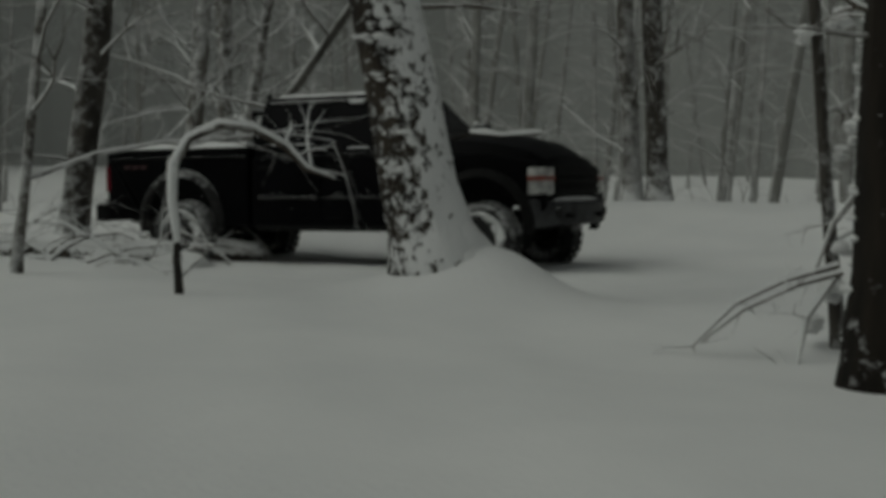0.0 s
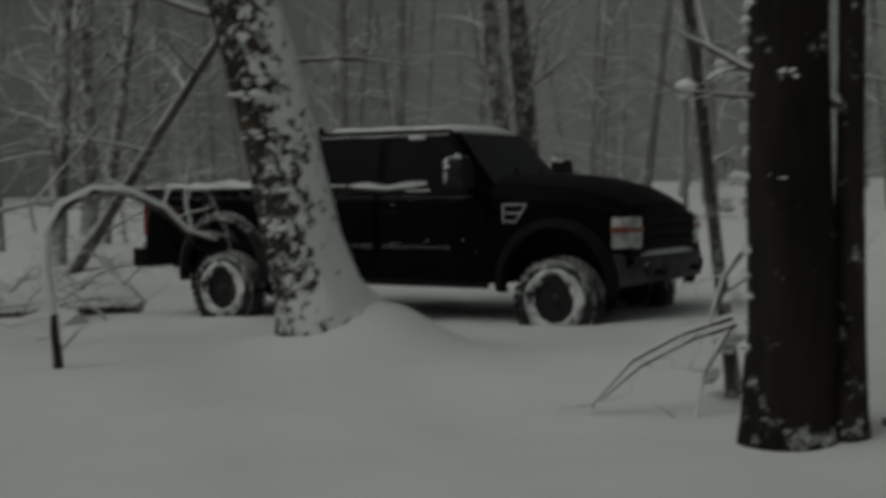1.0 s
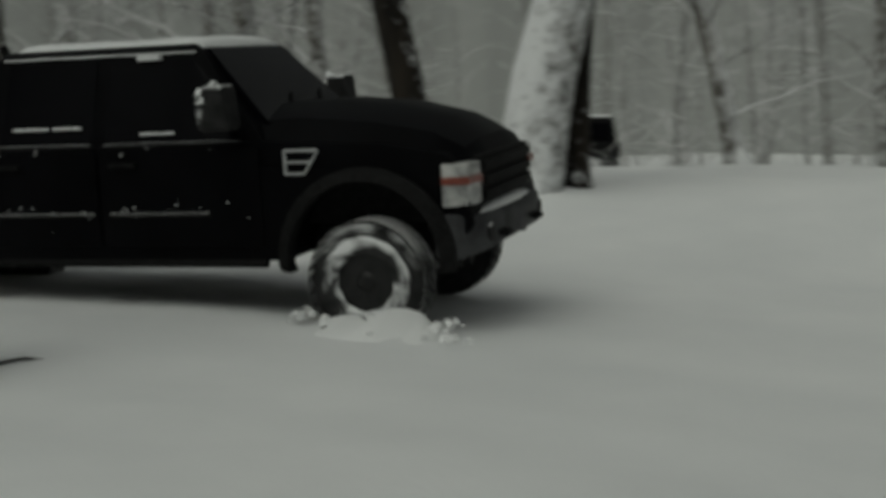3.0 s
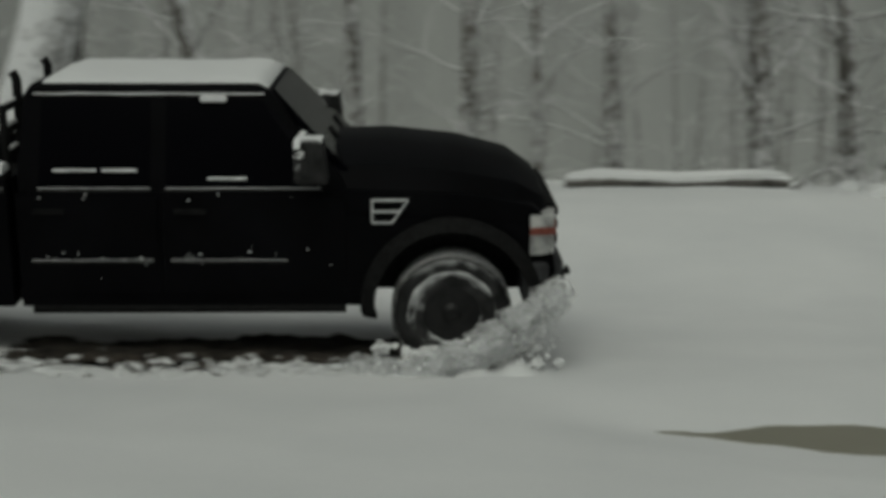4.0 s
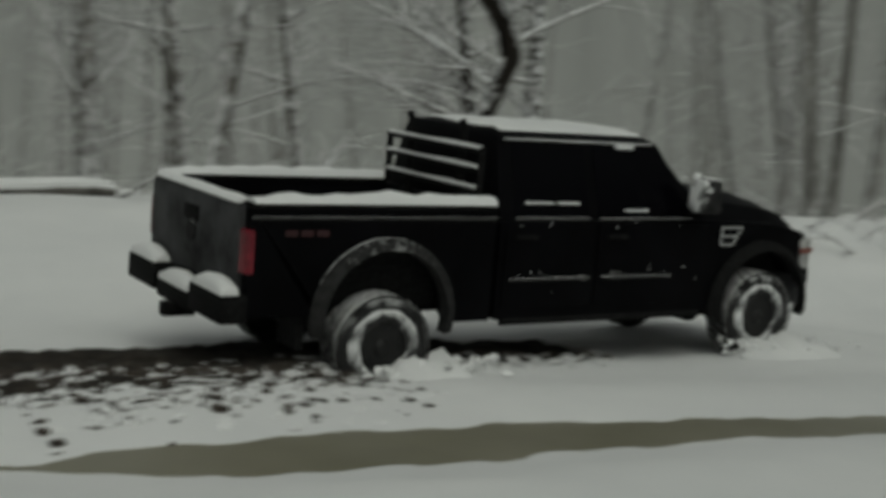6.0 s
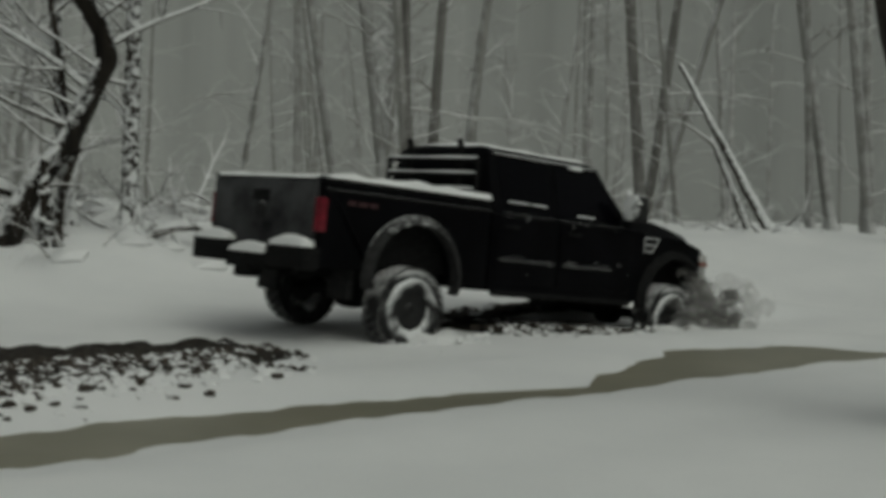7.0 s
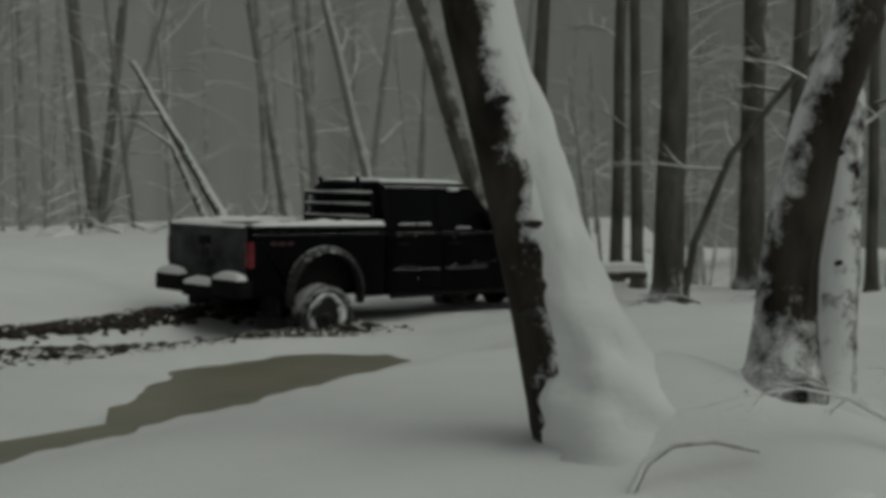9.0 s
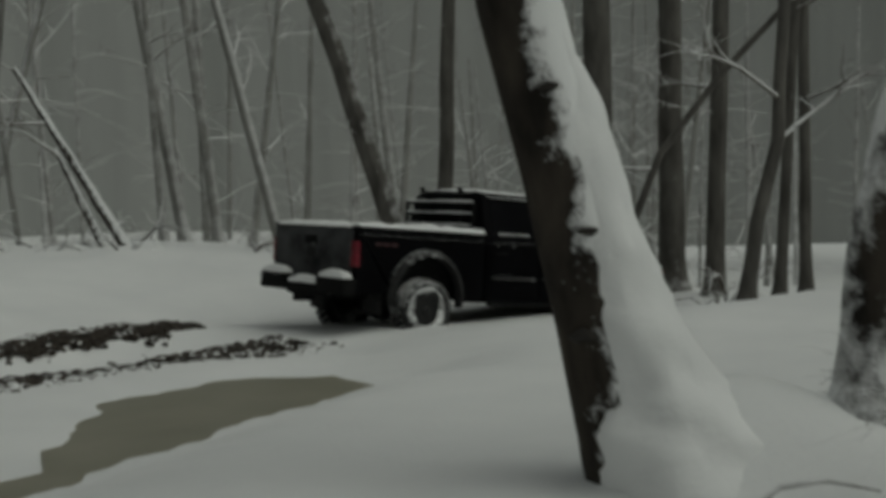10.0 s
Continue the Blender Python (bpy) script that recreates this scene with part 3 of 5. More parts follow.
OPEN_SIDE = [
    (22.9, 18.63, -0.019, 0.023, 0.17), (23.18, 18.28, 0.034, -0.043, 0.14), (25.23, 18.9, 0.064, -0.085, 0.15), (22.63, 21.9, -0.006, 0.006, 0.11),
    (24.07, 21.84, -0.1, 0.108, 0.13), (25.66, 21.56, -0.091, 0.105, 0.15), (29.46, 16.1, -0.05, 0.088, 0.15), (30.37, 16.52, 0.13, -0.242, 0.12),
    (27.68, 10.53, -0.06, 0.145, 0.14), (29.84, 10.48, -0.036, 0.097, 0.14), (21.23, 1.85, 0.002, -0.026, 0.28), (24.18, 2.59, 0.0, 0.005, 0.13),
    (25.14, 3.08, 0.002, -0.022, 0.14), (24.27, 0.6, 0.0, -0.02, 0.27), (25.8, 5.43, -0.063, 0.294, 0.24), (20.2, -1.13, -0.001, -0.011, 0.10),
    (26.85, 4.97, 0.006, -0.048, 0.19), (30.11, 9.08, -0.062, 0.217, 0.14), (18.97, -0.62, -0.009, -0.071, 0.09), (23.04, -0.03, -0.003, -0.048, 0.18),
    (27.45, 10.92, -0.013, 0.037, 0.10), (26.7, 14.72, -0.034, 0.063, 0.16), (26.76, 14.61, 0.054, -0.104, 0.13)]
for i, (x, y, lx, ly, r) in enumerate(OPEN_SIDE):
    # Farther trunks get paler bark, haze put into the colour.
    tagged(tree("tall grey forest trunk with sparse snowy twigs", x, y, (lx, ly), r * 0.9, BARK_FAR if math.hypot(x, y) < 28 else BARK_HAZE_TINT if y > 14 and math.hypot(x, y) < 31 else BARK_MIST_TINT, height=15, branches=9, low=2.5, seed=200 + i, sides=9, blen=1.8, depth=2, limb_r=0.022), group="forest trees")


def far_woods():
    """Stems, twigs and undergrowth too many to count, from the near edge of the woods outwards, with haze tinted into
    their colour.
    """
    rnd = random.Random(77)
    stems, twigs, brush = Mesh(), Mesh(), Mesh()
    done = 0
    while done < 300:
        a = rnd.uniform(-0.6, 3.3)
        d = 27 + 60 * rnd.random() ** 0.9
        x, y = d * math.cos(a), d * math.sin(a)
        seg, _ = segment_distance(np.array([x]), np.array([y]), TRACK)
        if seg[0] < 9:
            continue
        done += 1
        z, h, r = gz(x, y), rnd.uniform(10, 18), rnd.uniform(0.04, 0.13) * (1.3 if d > 50 else 1.0)
        lx, ly = rnd.gauss(0, 0.08), rnd.gauss(0, 0.08)
        pts = [(x + lx * q * h, y + ly * q * h, z - 0.2 + q * h) for q in (0, 0.25, 0.5, 0.75, 1)]
        stems.tube(pts, [r * (1.2 - q * 0.8) for q in (0, 0.25, 0.5, 0.75, 1)], 6, cap=False)
        for _ in range(22 if d < 50 else 12):
            q = rnd.uniform(0.03, 0.75)
            b = rnd.uniform(0, 2 * math.pi)
            limb(twigs, rnd, (x + lx * q * h, y + ly * q * h, z + q * h), (math.cos(b), math.sin(b), rnd.uniform(0, 0.9)), rnd.uniform(1.0, 3.0), rnd.uniform(0.014, 0.03), 1, 4)
    done = 0
    while done < 800:
        a = rnd.uniform(-0.6, 3.3)
        d = 22 + 26 * rnd.random()
        x, y = d * math.cos(a), d * math.sin(a)
        seg, _ = segment_distance(np.array([x]), np.array([y]), TRACK)
        if seg[0] < 8 or (x > 16 and d < 29):
            continue
        done += 1
        b = rnd.uniform(0, 2 * math.pi)
        limb(brush, rnd, (x, y, gz(x, y) - 0.05), (0.9 * math.cos(b), 0.9 * math.sin(b), rnd.uniform(0.3, 1.4)), rnd.uniform(0.4, 2.4), rnd.uniform(0.006, 0.015), 1, 4, droop=0.6, kink=0.35)
    # All three carry painted haze in their pale base colours.
    tagged(part("far_stems", stems, BARK_MIST_TINT), "far grey trunks with mist painted into their colour", "woods", kind="stuff")
    tagged(part("far_twigs", twigs, TWIG_FAR_TINT), "snow-covered twigs and branches of the far woods, tinted pale for haze", "woods", kind="stuff")
    tagged(part("undergrowth", brush, TWIG_FAR_TINT), "snow-bent saplings and undergrowth at the edge of the woods", "undergrowth", kind="stuff")


far_woods()

def stick(mesh, pts, r, sides=6):
    mesh.tube(pts, [r * (1 - 0.6 * i / (len(pts) - 1)) for i in range(len(pts))], sides)


def arched_sapling():
    root = new("sapling")
    x, y = -9.85, 3.34
    root.matrix_world = pose(x, y, gz(x, y))
    u = Vector((0.33, 0.94, 0))
    f = Mesh()
    f.tube([u * a + Vector((0, 0, z)) for a, z in ((0.01, -0.1), (0.0, 0.1), (-0.015, 0.28), (-0.01, 0.42))], [0.042, 0.034, 0.03, 0.026], 8, 0.15)
    part("foot", f, BARK_BARE, root, "dark bare foot of the stem")
    m = Mesh()
    m.tube([u * a + Vector((0, 0, z)) for a, z in ((-0.01, 0.4), (-0.05, 0.72), (-0.04, 1.0), (0.08, 1.2), (0.31, 1.31), (0.56, 1.29), (0.82, 1.15), (0.98, 0.98), (1.2, 0.9))], [0.028, 0.037, 0.042, 0.042, 0.042, 0.039, 0.037, 0.028, 0.014], 8, 0.12)
    part("stem", m, TWIG_SNOWY, root, "bent stem coated in snow")
    rnd = random.Random(4)
    for a, z in ((0.56, 1.29), (0.82, 1.15), (0.88, 1.06), (0.98, 0.98), (1.02, 0.95), (-0.02, 0.36), (0.0, 0.12)):
        b = Mesh()
        limb(b, rnd, u * a + Vector((0, 0, z)), (rnd.uniform(-0.3, 0.3), rnd.uniform(-0.2, 1.0), rnd.uniform(-0.4, 0.8)), rnd.uniform(0.3, 0.7) * (1 if z > 0.5 else 0.5), 0.016 if z > 0.5 else 0.007, 1)
        part("twig", b, TWIG_SNOWY if z > 0.5 else BARK_BARE, root)
    tagged(root, "bare sapling bowed into an arch by snow", "sapling")


def fallen_branch(label, x, y, ways, r=0.025, mat=None, twigs=True):
    root = new("fallen_branch")
    root.matrix_world = pose(x, y, gz(x, y))
    rnd = random.Random(int(abs(x * 100)))
    for pts in ways:
        m = Mesh()
        stick(m, pts, r)
        for p in pts[1:] if twigs else ():
            for _ in range(2):
                limb(m, rnd, p, (rnd.uniform(-1, 1), rnd.uniform(-1, 1), rnd.uniform(-0.6, 0.5)), rnd.uniform(0.12, 0.35), r * 0.3, 1, 4)
        part("branch", m, mat or TWIG, root)
    return tagged(root, label, "branch")


def log(label, a, b, r, mat=None, lift=0.0, snow=True):
    root = new("fallen_log")
    za, zb = gz(*a) + lift, gz(*b) + lift
    root.matrix_world = pose(a[0], a[1], za)
    d = Vector((b[0] - a[0], b[1] - a[1], zb - za))
    m = Mesh()
    m.tube([d * q + Vector((0, 0, r * 0.5 + 0.03 * math.sin(q * 9))) for q in (0, 0.15, 0.3, 0.5, 0.7, 0.85, 1)], [r, r * 0.97, r * 0.92, r * 0.9, r * 0.82, r * 0.8, r * 0.7], 12, 0.15)
    part("trunk", m, mat or BARK, root)
    if snow:
        c = Mesh()
        c.tube([d * q + Vector((0, 0, r * 1.25 + 0.03 * math.sin(q * 9))) for q in (0.02, 0.15, 0.3, 0.5, 0.7, 0.85, 0.98)], [r * 0.5, r * 0.8, r * 0.75, r * 0.8, r * 0.7, r * 0.7, r * 0.4], 10, 0.2)
        part("snow_cap", c, SNOW, root, "ridge of snow lying on the log")
    return tagged(root, label, "log")


def brush_pile(x, y, spread, high, count, seed, label="tangle of fallen branches loaded with snow"):
    root = new("brush_pile")
    root.matrix_world = pose(x, y, gz(x, y))
    rnd = random.Random(seed)
    for i in range(count):
        m = Mesh()
        a = rnd.uniform(0, 2 * math.pi)
        p = Vector((rnd.gauss(0, spread), rnd.gauss(0, spread), -0.03))
        p.z += gz(x + p.x, y + p.y) - gz(x, y)
        limb(m, rnd, p, (math.cos(a), math.sin(a), rnd.uniform(0.15, 0.9)), rnd.uniform(0.8, 1.7) * (0.5 + high), rnd.uniform(0.016, 0.04), 2, 5, droop=0.45, kink=0.3)
        part("branch", m, TWIG_SNOWY if i % 3 else TWIG, root)
    for i in range(max(3, count // 4)):
        m = Mesh()
        hx, hy = rnd.gauss(0, spread), rnd.gauss(0, spread)
        m.lump((hx, hy, gz(x + hx, y + hy) - gz(x, y)), rnd.uniform(0.2, 0.42), 0.5)
        part("snow_mound", m, SNOW, root)
    return tagged(root, label, "brush")


def bough(label, x, y, points, r):
    """A dead bough on the ground with snow lying along its top."""
    root = new("fallen_bough")
    root.matrix_world = pose(x, y, gz(x, y))
    m = Mesh()
    m.tube(points, [r * (1 - 0.35 * i / (len(points) - 1)) for i in range(len(points))], 10, 0.2)
    part("trunk", m, BARK_TWIN, root)
    c = Mesh()
    top = [Vector(p) + Vector((0, 0, r * 0.75)) for p in points[1:-1]]
    c.tube(top, [r * (0.55 + 0.3 * (i % 2)) for i in range(len(top))], 8, 0.25)
    part("snow_cap", c, SNOW, root, "snow lying along the bough")
    return tagged(root, label, "branch")


bough("arched dark dead trunk capped with snow", 9.04, 15.45, [(-0.05, 0.0, -0.1), (0.0, 0.0, 0.24), (0.22, -0.13, 0.4), (0.57, -0.33, 0.55), (0.88, -0.53, 0.57), (1.1, -0.67, 0.45), (1.22, -0.67, 0.0)], 0.085)
bough("short bent dead branch half buried in snow", 7.76, 15.43, [(-0.05, 0.0, -0.1), (0.0, 0.0, 0.13), (0.16, -0.08, 0.29), (0.41, -0.2, 0.47), (0.53, -0.26, 0.39), (0.65, -0.26, -0.06)], 0.050)
bough("dark broken log end poking out of the snow", 9.16, 14.91, [(-0.05, 0.0, -0.1), (0.0, 0.0, 0.21), (0.25, -0.15, 0.18), (0.53, -0.32, 0.17), (0.65, -0.32, -0.1)], 0.050)
bough("snow-laden fallen bough among brush", 11.96, 14.24, [(-0.05, 0.0, -0.1), (0.0, 0.0, 0.06), (0.2, -0.16, 0.14), (0.43, -0.36, 0.16), (0.64, -0.54, 0.1), (0.76, -0.6, -0.1)], 0.070)
arched_sapling()
fallen_branch("dead branch poking out of the snow beside a trunk", -5.75, 5.95, [
    [(0.02, 0.12, 0.56), (-0.17, -0.12, 0.46), (-0.33, -0.36, 0.31), (-0.45, -0.58, 0.05)], [(0.05, 0.12, 0.52), (-0.1, -0.08, 0.44), (-0.29, -0.33, 0.28), (-0.42, -0.54, 0.08)],
    [(0.08, 0.2, 1.0), (-0.02, 0.1, 0.8), (-0.06, 0.0, 0.5)], [(0.02, 0.1, 0.5), (0.0, -0.1, 0.25), (0.02, -0.2, -0.1)]])
fallen_branch("short dark root end in the snow by a trunk", -4.75, 6.2, [[(0.0, 0.0, 0.02), (0.1, 0.18, 0.03), (0.2, 0.3, 0.0)]], 0.03, BARK_DARK, False)
fallen_branch("bent snow-covered branch sticking from a drift", 6.1, 1.0, [[(0.0, 0.08, -0.05), (0.05, 0.0, 0.12), (0.1, -0.12, 0.2), (0.12, -0.3, 0.22), (0.12, -0.5, 0.18)]], 0.022, TWIG, False)
log("dark rotten log end under a drift of snow", (5.44, 0.74), (5.72, 0.05), 0.07, BARK_DARK, -0.03)
log("long fallen log capped with snow", (3.71, 18.88), (6.9, 18.0), 0.13, BARK_FAR, 0.0)
log("leaning fallen log with snow along its top", (22.9, 4.35), (23.3, 2.35), 0.14, BARK_DIM, 0.25)
log("fallen trunk lying at the edge of the woods", (-17.5, 3.2), (-15.2, 6.1), 0.13, BARK, 0.0)
for q in ((12.8, 16.8, 1.0, 0.8, 22, 1), (9.3, 16.3, 0.9, 0.6, 16, 2), (14.8, 15.6, 1.0, 0.6, 16, 3), (7.9, 17.0, 0.6, 0.45, 8, 4), (-16.3, 4.3, 0.9, 0.6, 18, 5), (-17.5, 6.2, 1.0, 0.5, 14, 6),
          (-15.0, 3.0, 0.8, 0.5, 12, 7), (25.5, 11.2, 1.0, 0.35, 12, 8), (24.2, 13.2, 0.8, 0.3, 8, 9), (27.5, 8.2, 0.9, 0.3, 10, 10), (19.9, 0.6, 0.5, 0.3, 7, 11), (7.4, -0.25, 0.35, 0.35, 8, 12), (16.5, 13.2, 0.8, 0.4, 10, 13), (12.6, 14.0, 0.6, 0.35, 10, 14), (10.6, 13.9, 0.5, 0.4, 8, 15)):
    brush_pile(*q)
for x, y, lx, ly, r, h in ((25.34, 10.95, -0.243, 0.497, 0.11, 3.4), (25.17, 11.31, -0.187, 0.388, 0.09, 1.9)):
    tree("broken trunk leaning over, snow along its top", x, y, (lx, ly), r, BARK, height=h, branches=1, low=1.5, seed=int(r * 1000), sides=10, flare=1.1)
tree("long leaning trunk fallen against its neighbours", -20.3, 7.0, (0.25, 0.61), 0.10, BARK_FAR, height=6, branches=9, low=0.5, seed=41, blen=2.0)
tree("thin crooked stem forking as it rises", 20.25, 1.6, (0.011, -0.20), 0.065, BARK_GREY, curve=((1.0, 0, 0.0), (2.3, 0, -0.28), (3.4, 0, -0.95), (5, 0, -2.2), (8, 0, -3.5)), height=8, branches=6, low=2.0, seed=42)
tree("crooked dark stem among the trunks", 18.02, -0.1, (-0.02, -0.16), 0.095, BARK_GREY, curve=((1.0, 0, 0.0), (2.0, 0, -0.1), (4, 0, 0.1), (8, 0, 0.6)), height=9, branches=6, low=1.2, seed=43)
tree("broken stump with a snow cap", -9.7, 20.9, (0.25, -0.05), 0.20, BARK_DARK, height=1.2, branches=0, seed=44)


def parked_vehicle():
    root = new("parked_vehicle")
    root.matrix_world = pose(-7.4, 33.0, gz(-7.4, 33.0), 0, 0, 12)
    tagged(root, "dark off-road vehicle parked far off between the trees", "vehicle")
    b = Mesh()
    b.prism([(-2.2, 0.5), (-2.2, 1.05), (-0.9, 1.12), (2.2, 1.15), (2.2, 0.5)], -0.9, 0.9)
    part("body", b, TRIM, root, bevel=0.04)
    c = Mesh()
    c.prism([(-0.85, 1.1), (-0.35, 1.78), (2.0, 1.8), (2.15, 1.1)], -0.8, 0.8)
    cab = part("cab", c, TRIM, root, bevel=0.05)
    for x0, x1 in ((-0.4, 0.35), (0.45, 1.2), (1.3, 1.95)):
        g = Mesh()
        g.box(x0, x1, -0.812, -0.80, 1.2, 1.65)
        part("window", g, GLASS, cab)
    t = Mesh()
    t.loft([[(x, -0.75, 1.79), (x, -0.5, 1.86), (x, 0.5, 1.86), (x, 0.75, 1.79)] for x in (-0.3, 0.5, 1.2, 1.95)])
    part("roof_snow", t, SNOW, root, "snow on the roof")
    for x in (-1.4, 1.4):
        for y in (-0.85, 0.85):
            w = Mesh()
            w.tube([(x, y - 0.12, 0.4), (x, y + 0.12, 0.4)], [0.4, 0.4], 20)
            wh = part("wheel", w, CAKED, root, "snow-caked tyre", bevel=0.03)
            h = Mesh()
            h.tube([(x, y - 0.13, 0.4), (x, y + 0.13, 0.4)], [0.2, 0.2], 16)
            part("rim", h, RIM, wh)


parked_vehicle()


# ---- the pickup ----
def along(t):
    ts = [q[0] for q in TRUCK]
    return Vector((float(np.interp(t, ts, [q[1].translation.x for q in TRUCK])), float(np.interp(t, ts, [q[1].translation.y for q in TRUCK])), 0))


def arch(cx, cz=0.72, rx=0.57, rz=0.56, start=180, stop=0, n=14, z_low=0.62):
    pts = []
    for i in range(n + 1):
        a = radians(start + (stop - start) * i / n)
        pts.append((cx + rx * math.cos(a), max(z_low, cz + rz * math.sin(a))))
    return pts


def flare_ring(mesh, cx, y, side, cz=0.70):
    inner, outer = arch(cx, cz, 0.55, 0.55, 195, -15, 18, 0.55), arch(cx, cz, 0.65, 0.64, 195, -15, 18, 0.55)
    mesh.loft([[(a[0], y + side * 0.085, a[1]), (d[0], y + side * 0.02, d[1]), (d[0], y - side * 0.02, d[1]), (a[0], y - side * 0.05, a[1])] for a, d in zip(inner, outer)])


def wheel_parts(root, at, side):
    hub = Mesh()
    hub.tube([(0, side * 0.02, 0), (0, side * 0.13, 0), (0, side * 0.16, 0)], [0.09, 0.085, 0.05], 14)
    ob = part("wheel", hub, RIM, root)
    ob.matrix_basis = pose(*at)
    t = Mesh()
    prof = [(0.235, 0.10), (0.25, 0.145), (0.33, 0.165), (0.42, 0.16), (0.462, 0.13), (0.47, 0.06), (0.47, -0.06), (0.462, -0.13), (0.42, -0.16), (0.30, -0.16), (0.235, -0.12)]
    K = 40
    t.loft([[(r * math.cos(2 * math.pi * k / K), side * yy, r * math.sin(2 * math.pi * k / K)) for r, yy in prof] for k in range(K)], cap=False)
    n = len(prof)
    for k in range(n):
        a, c = (K - 1) * n + k, (K - 1) * n + (k + 1) % n
        t.f.append((a, c, (k + 1) % n, k))
    part("tyre", t, WORN_CAKE, ob, "chunky black tyre patched with packed snow")
    ringm = Mesh()
    ringm.loft([[((0.30 + 0.072 * c + 0.006 * math.sin(k * 1.7)) * math.cos(2 * math.pi * k / 36), side * (0.158 + 0.02 * s_), (0.30 + 0.072 * c + 0.006 * math.sin(k * 1.7)) * math.sin(2 * math.pi * k / 36)) for c, s_ in ((1, 0), (0.6, 0.8), (-0.6, 0.8), (-1, 0), (0, -0.8))] for k in range(37)], cap=False)
    part("packed_snow", ringm, CAKED, ob, "ring of packed snow on the tyre wall")
    tread = Mesh()
    for k in range(30):
        a = 2 * math.pi * k / 30
        for j, (y0, y1) in enumerate(((-0.16, -0.06), (-0.05, 0.05), (0.06, 0.16))):
            b = a + (j % 2) * math.pi / 30
            c, s_ = math.cos(b), math.sin(b)
            q = len(tread.v)
            for rr in (0.462, 0.487):
                for da, yy in ((-0.036, y0), (0.036, y0), (0.036, y1), (-0.036, y1)):
                    tread.v.append(Vector((rr * (c - s_ * da / 0.47), yy, rr * (s_ + c * da / 0.47))))
            tread.f += [tuple(q + e for e in g) for g in ((4, 5, 6, 7), (0, 1, 5, 4), (1, 2, 6, 5), (2, 3, 7, 6), (3, 0, 4, 7))]
    part("tread", tread, WORN_CAKE, ob, "blocky snow-packed tread", smooth=False)
    r = Mesh()
    r.loft([[(q * math.cos(2 * math.pi * k / 32), side * yy, q * math.sin(2 * math.pi * k / 32)) for k in range(32)] for q, yy in ((0.245, 0.13), (0.235, 0.12), (0.215, 0.03), (0.10, 0.05), (0.04, 0.06))])
    for k in range(8):
        a = 2 * math.pi * k / 8
        r.tube([(0.08 * math.cos(a), side * 0.10, 0.08 * math.sin(a)), (0.225 * math.cos(a), side * 0.105, 0.225 * math.sin(a))], [0.028, 0.022], 6)
    part("rim", r, RIM, ob, "matt black spoked rim")
    for piece in (ob, *ob.children):
        piece.data.transform(Matrix.Diagonal((0.88, 0.8, 0.88, 1.0)))
    return ob


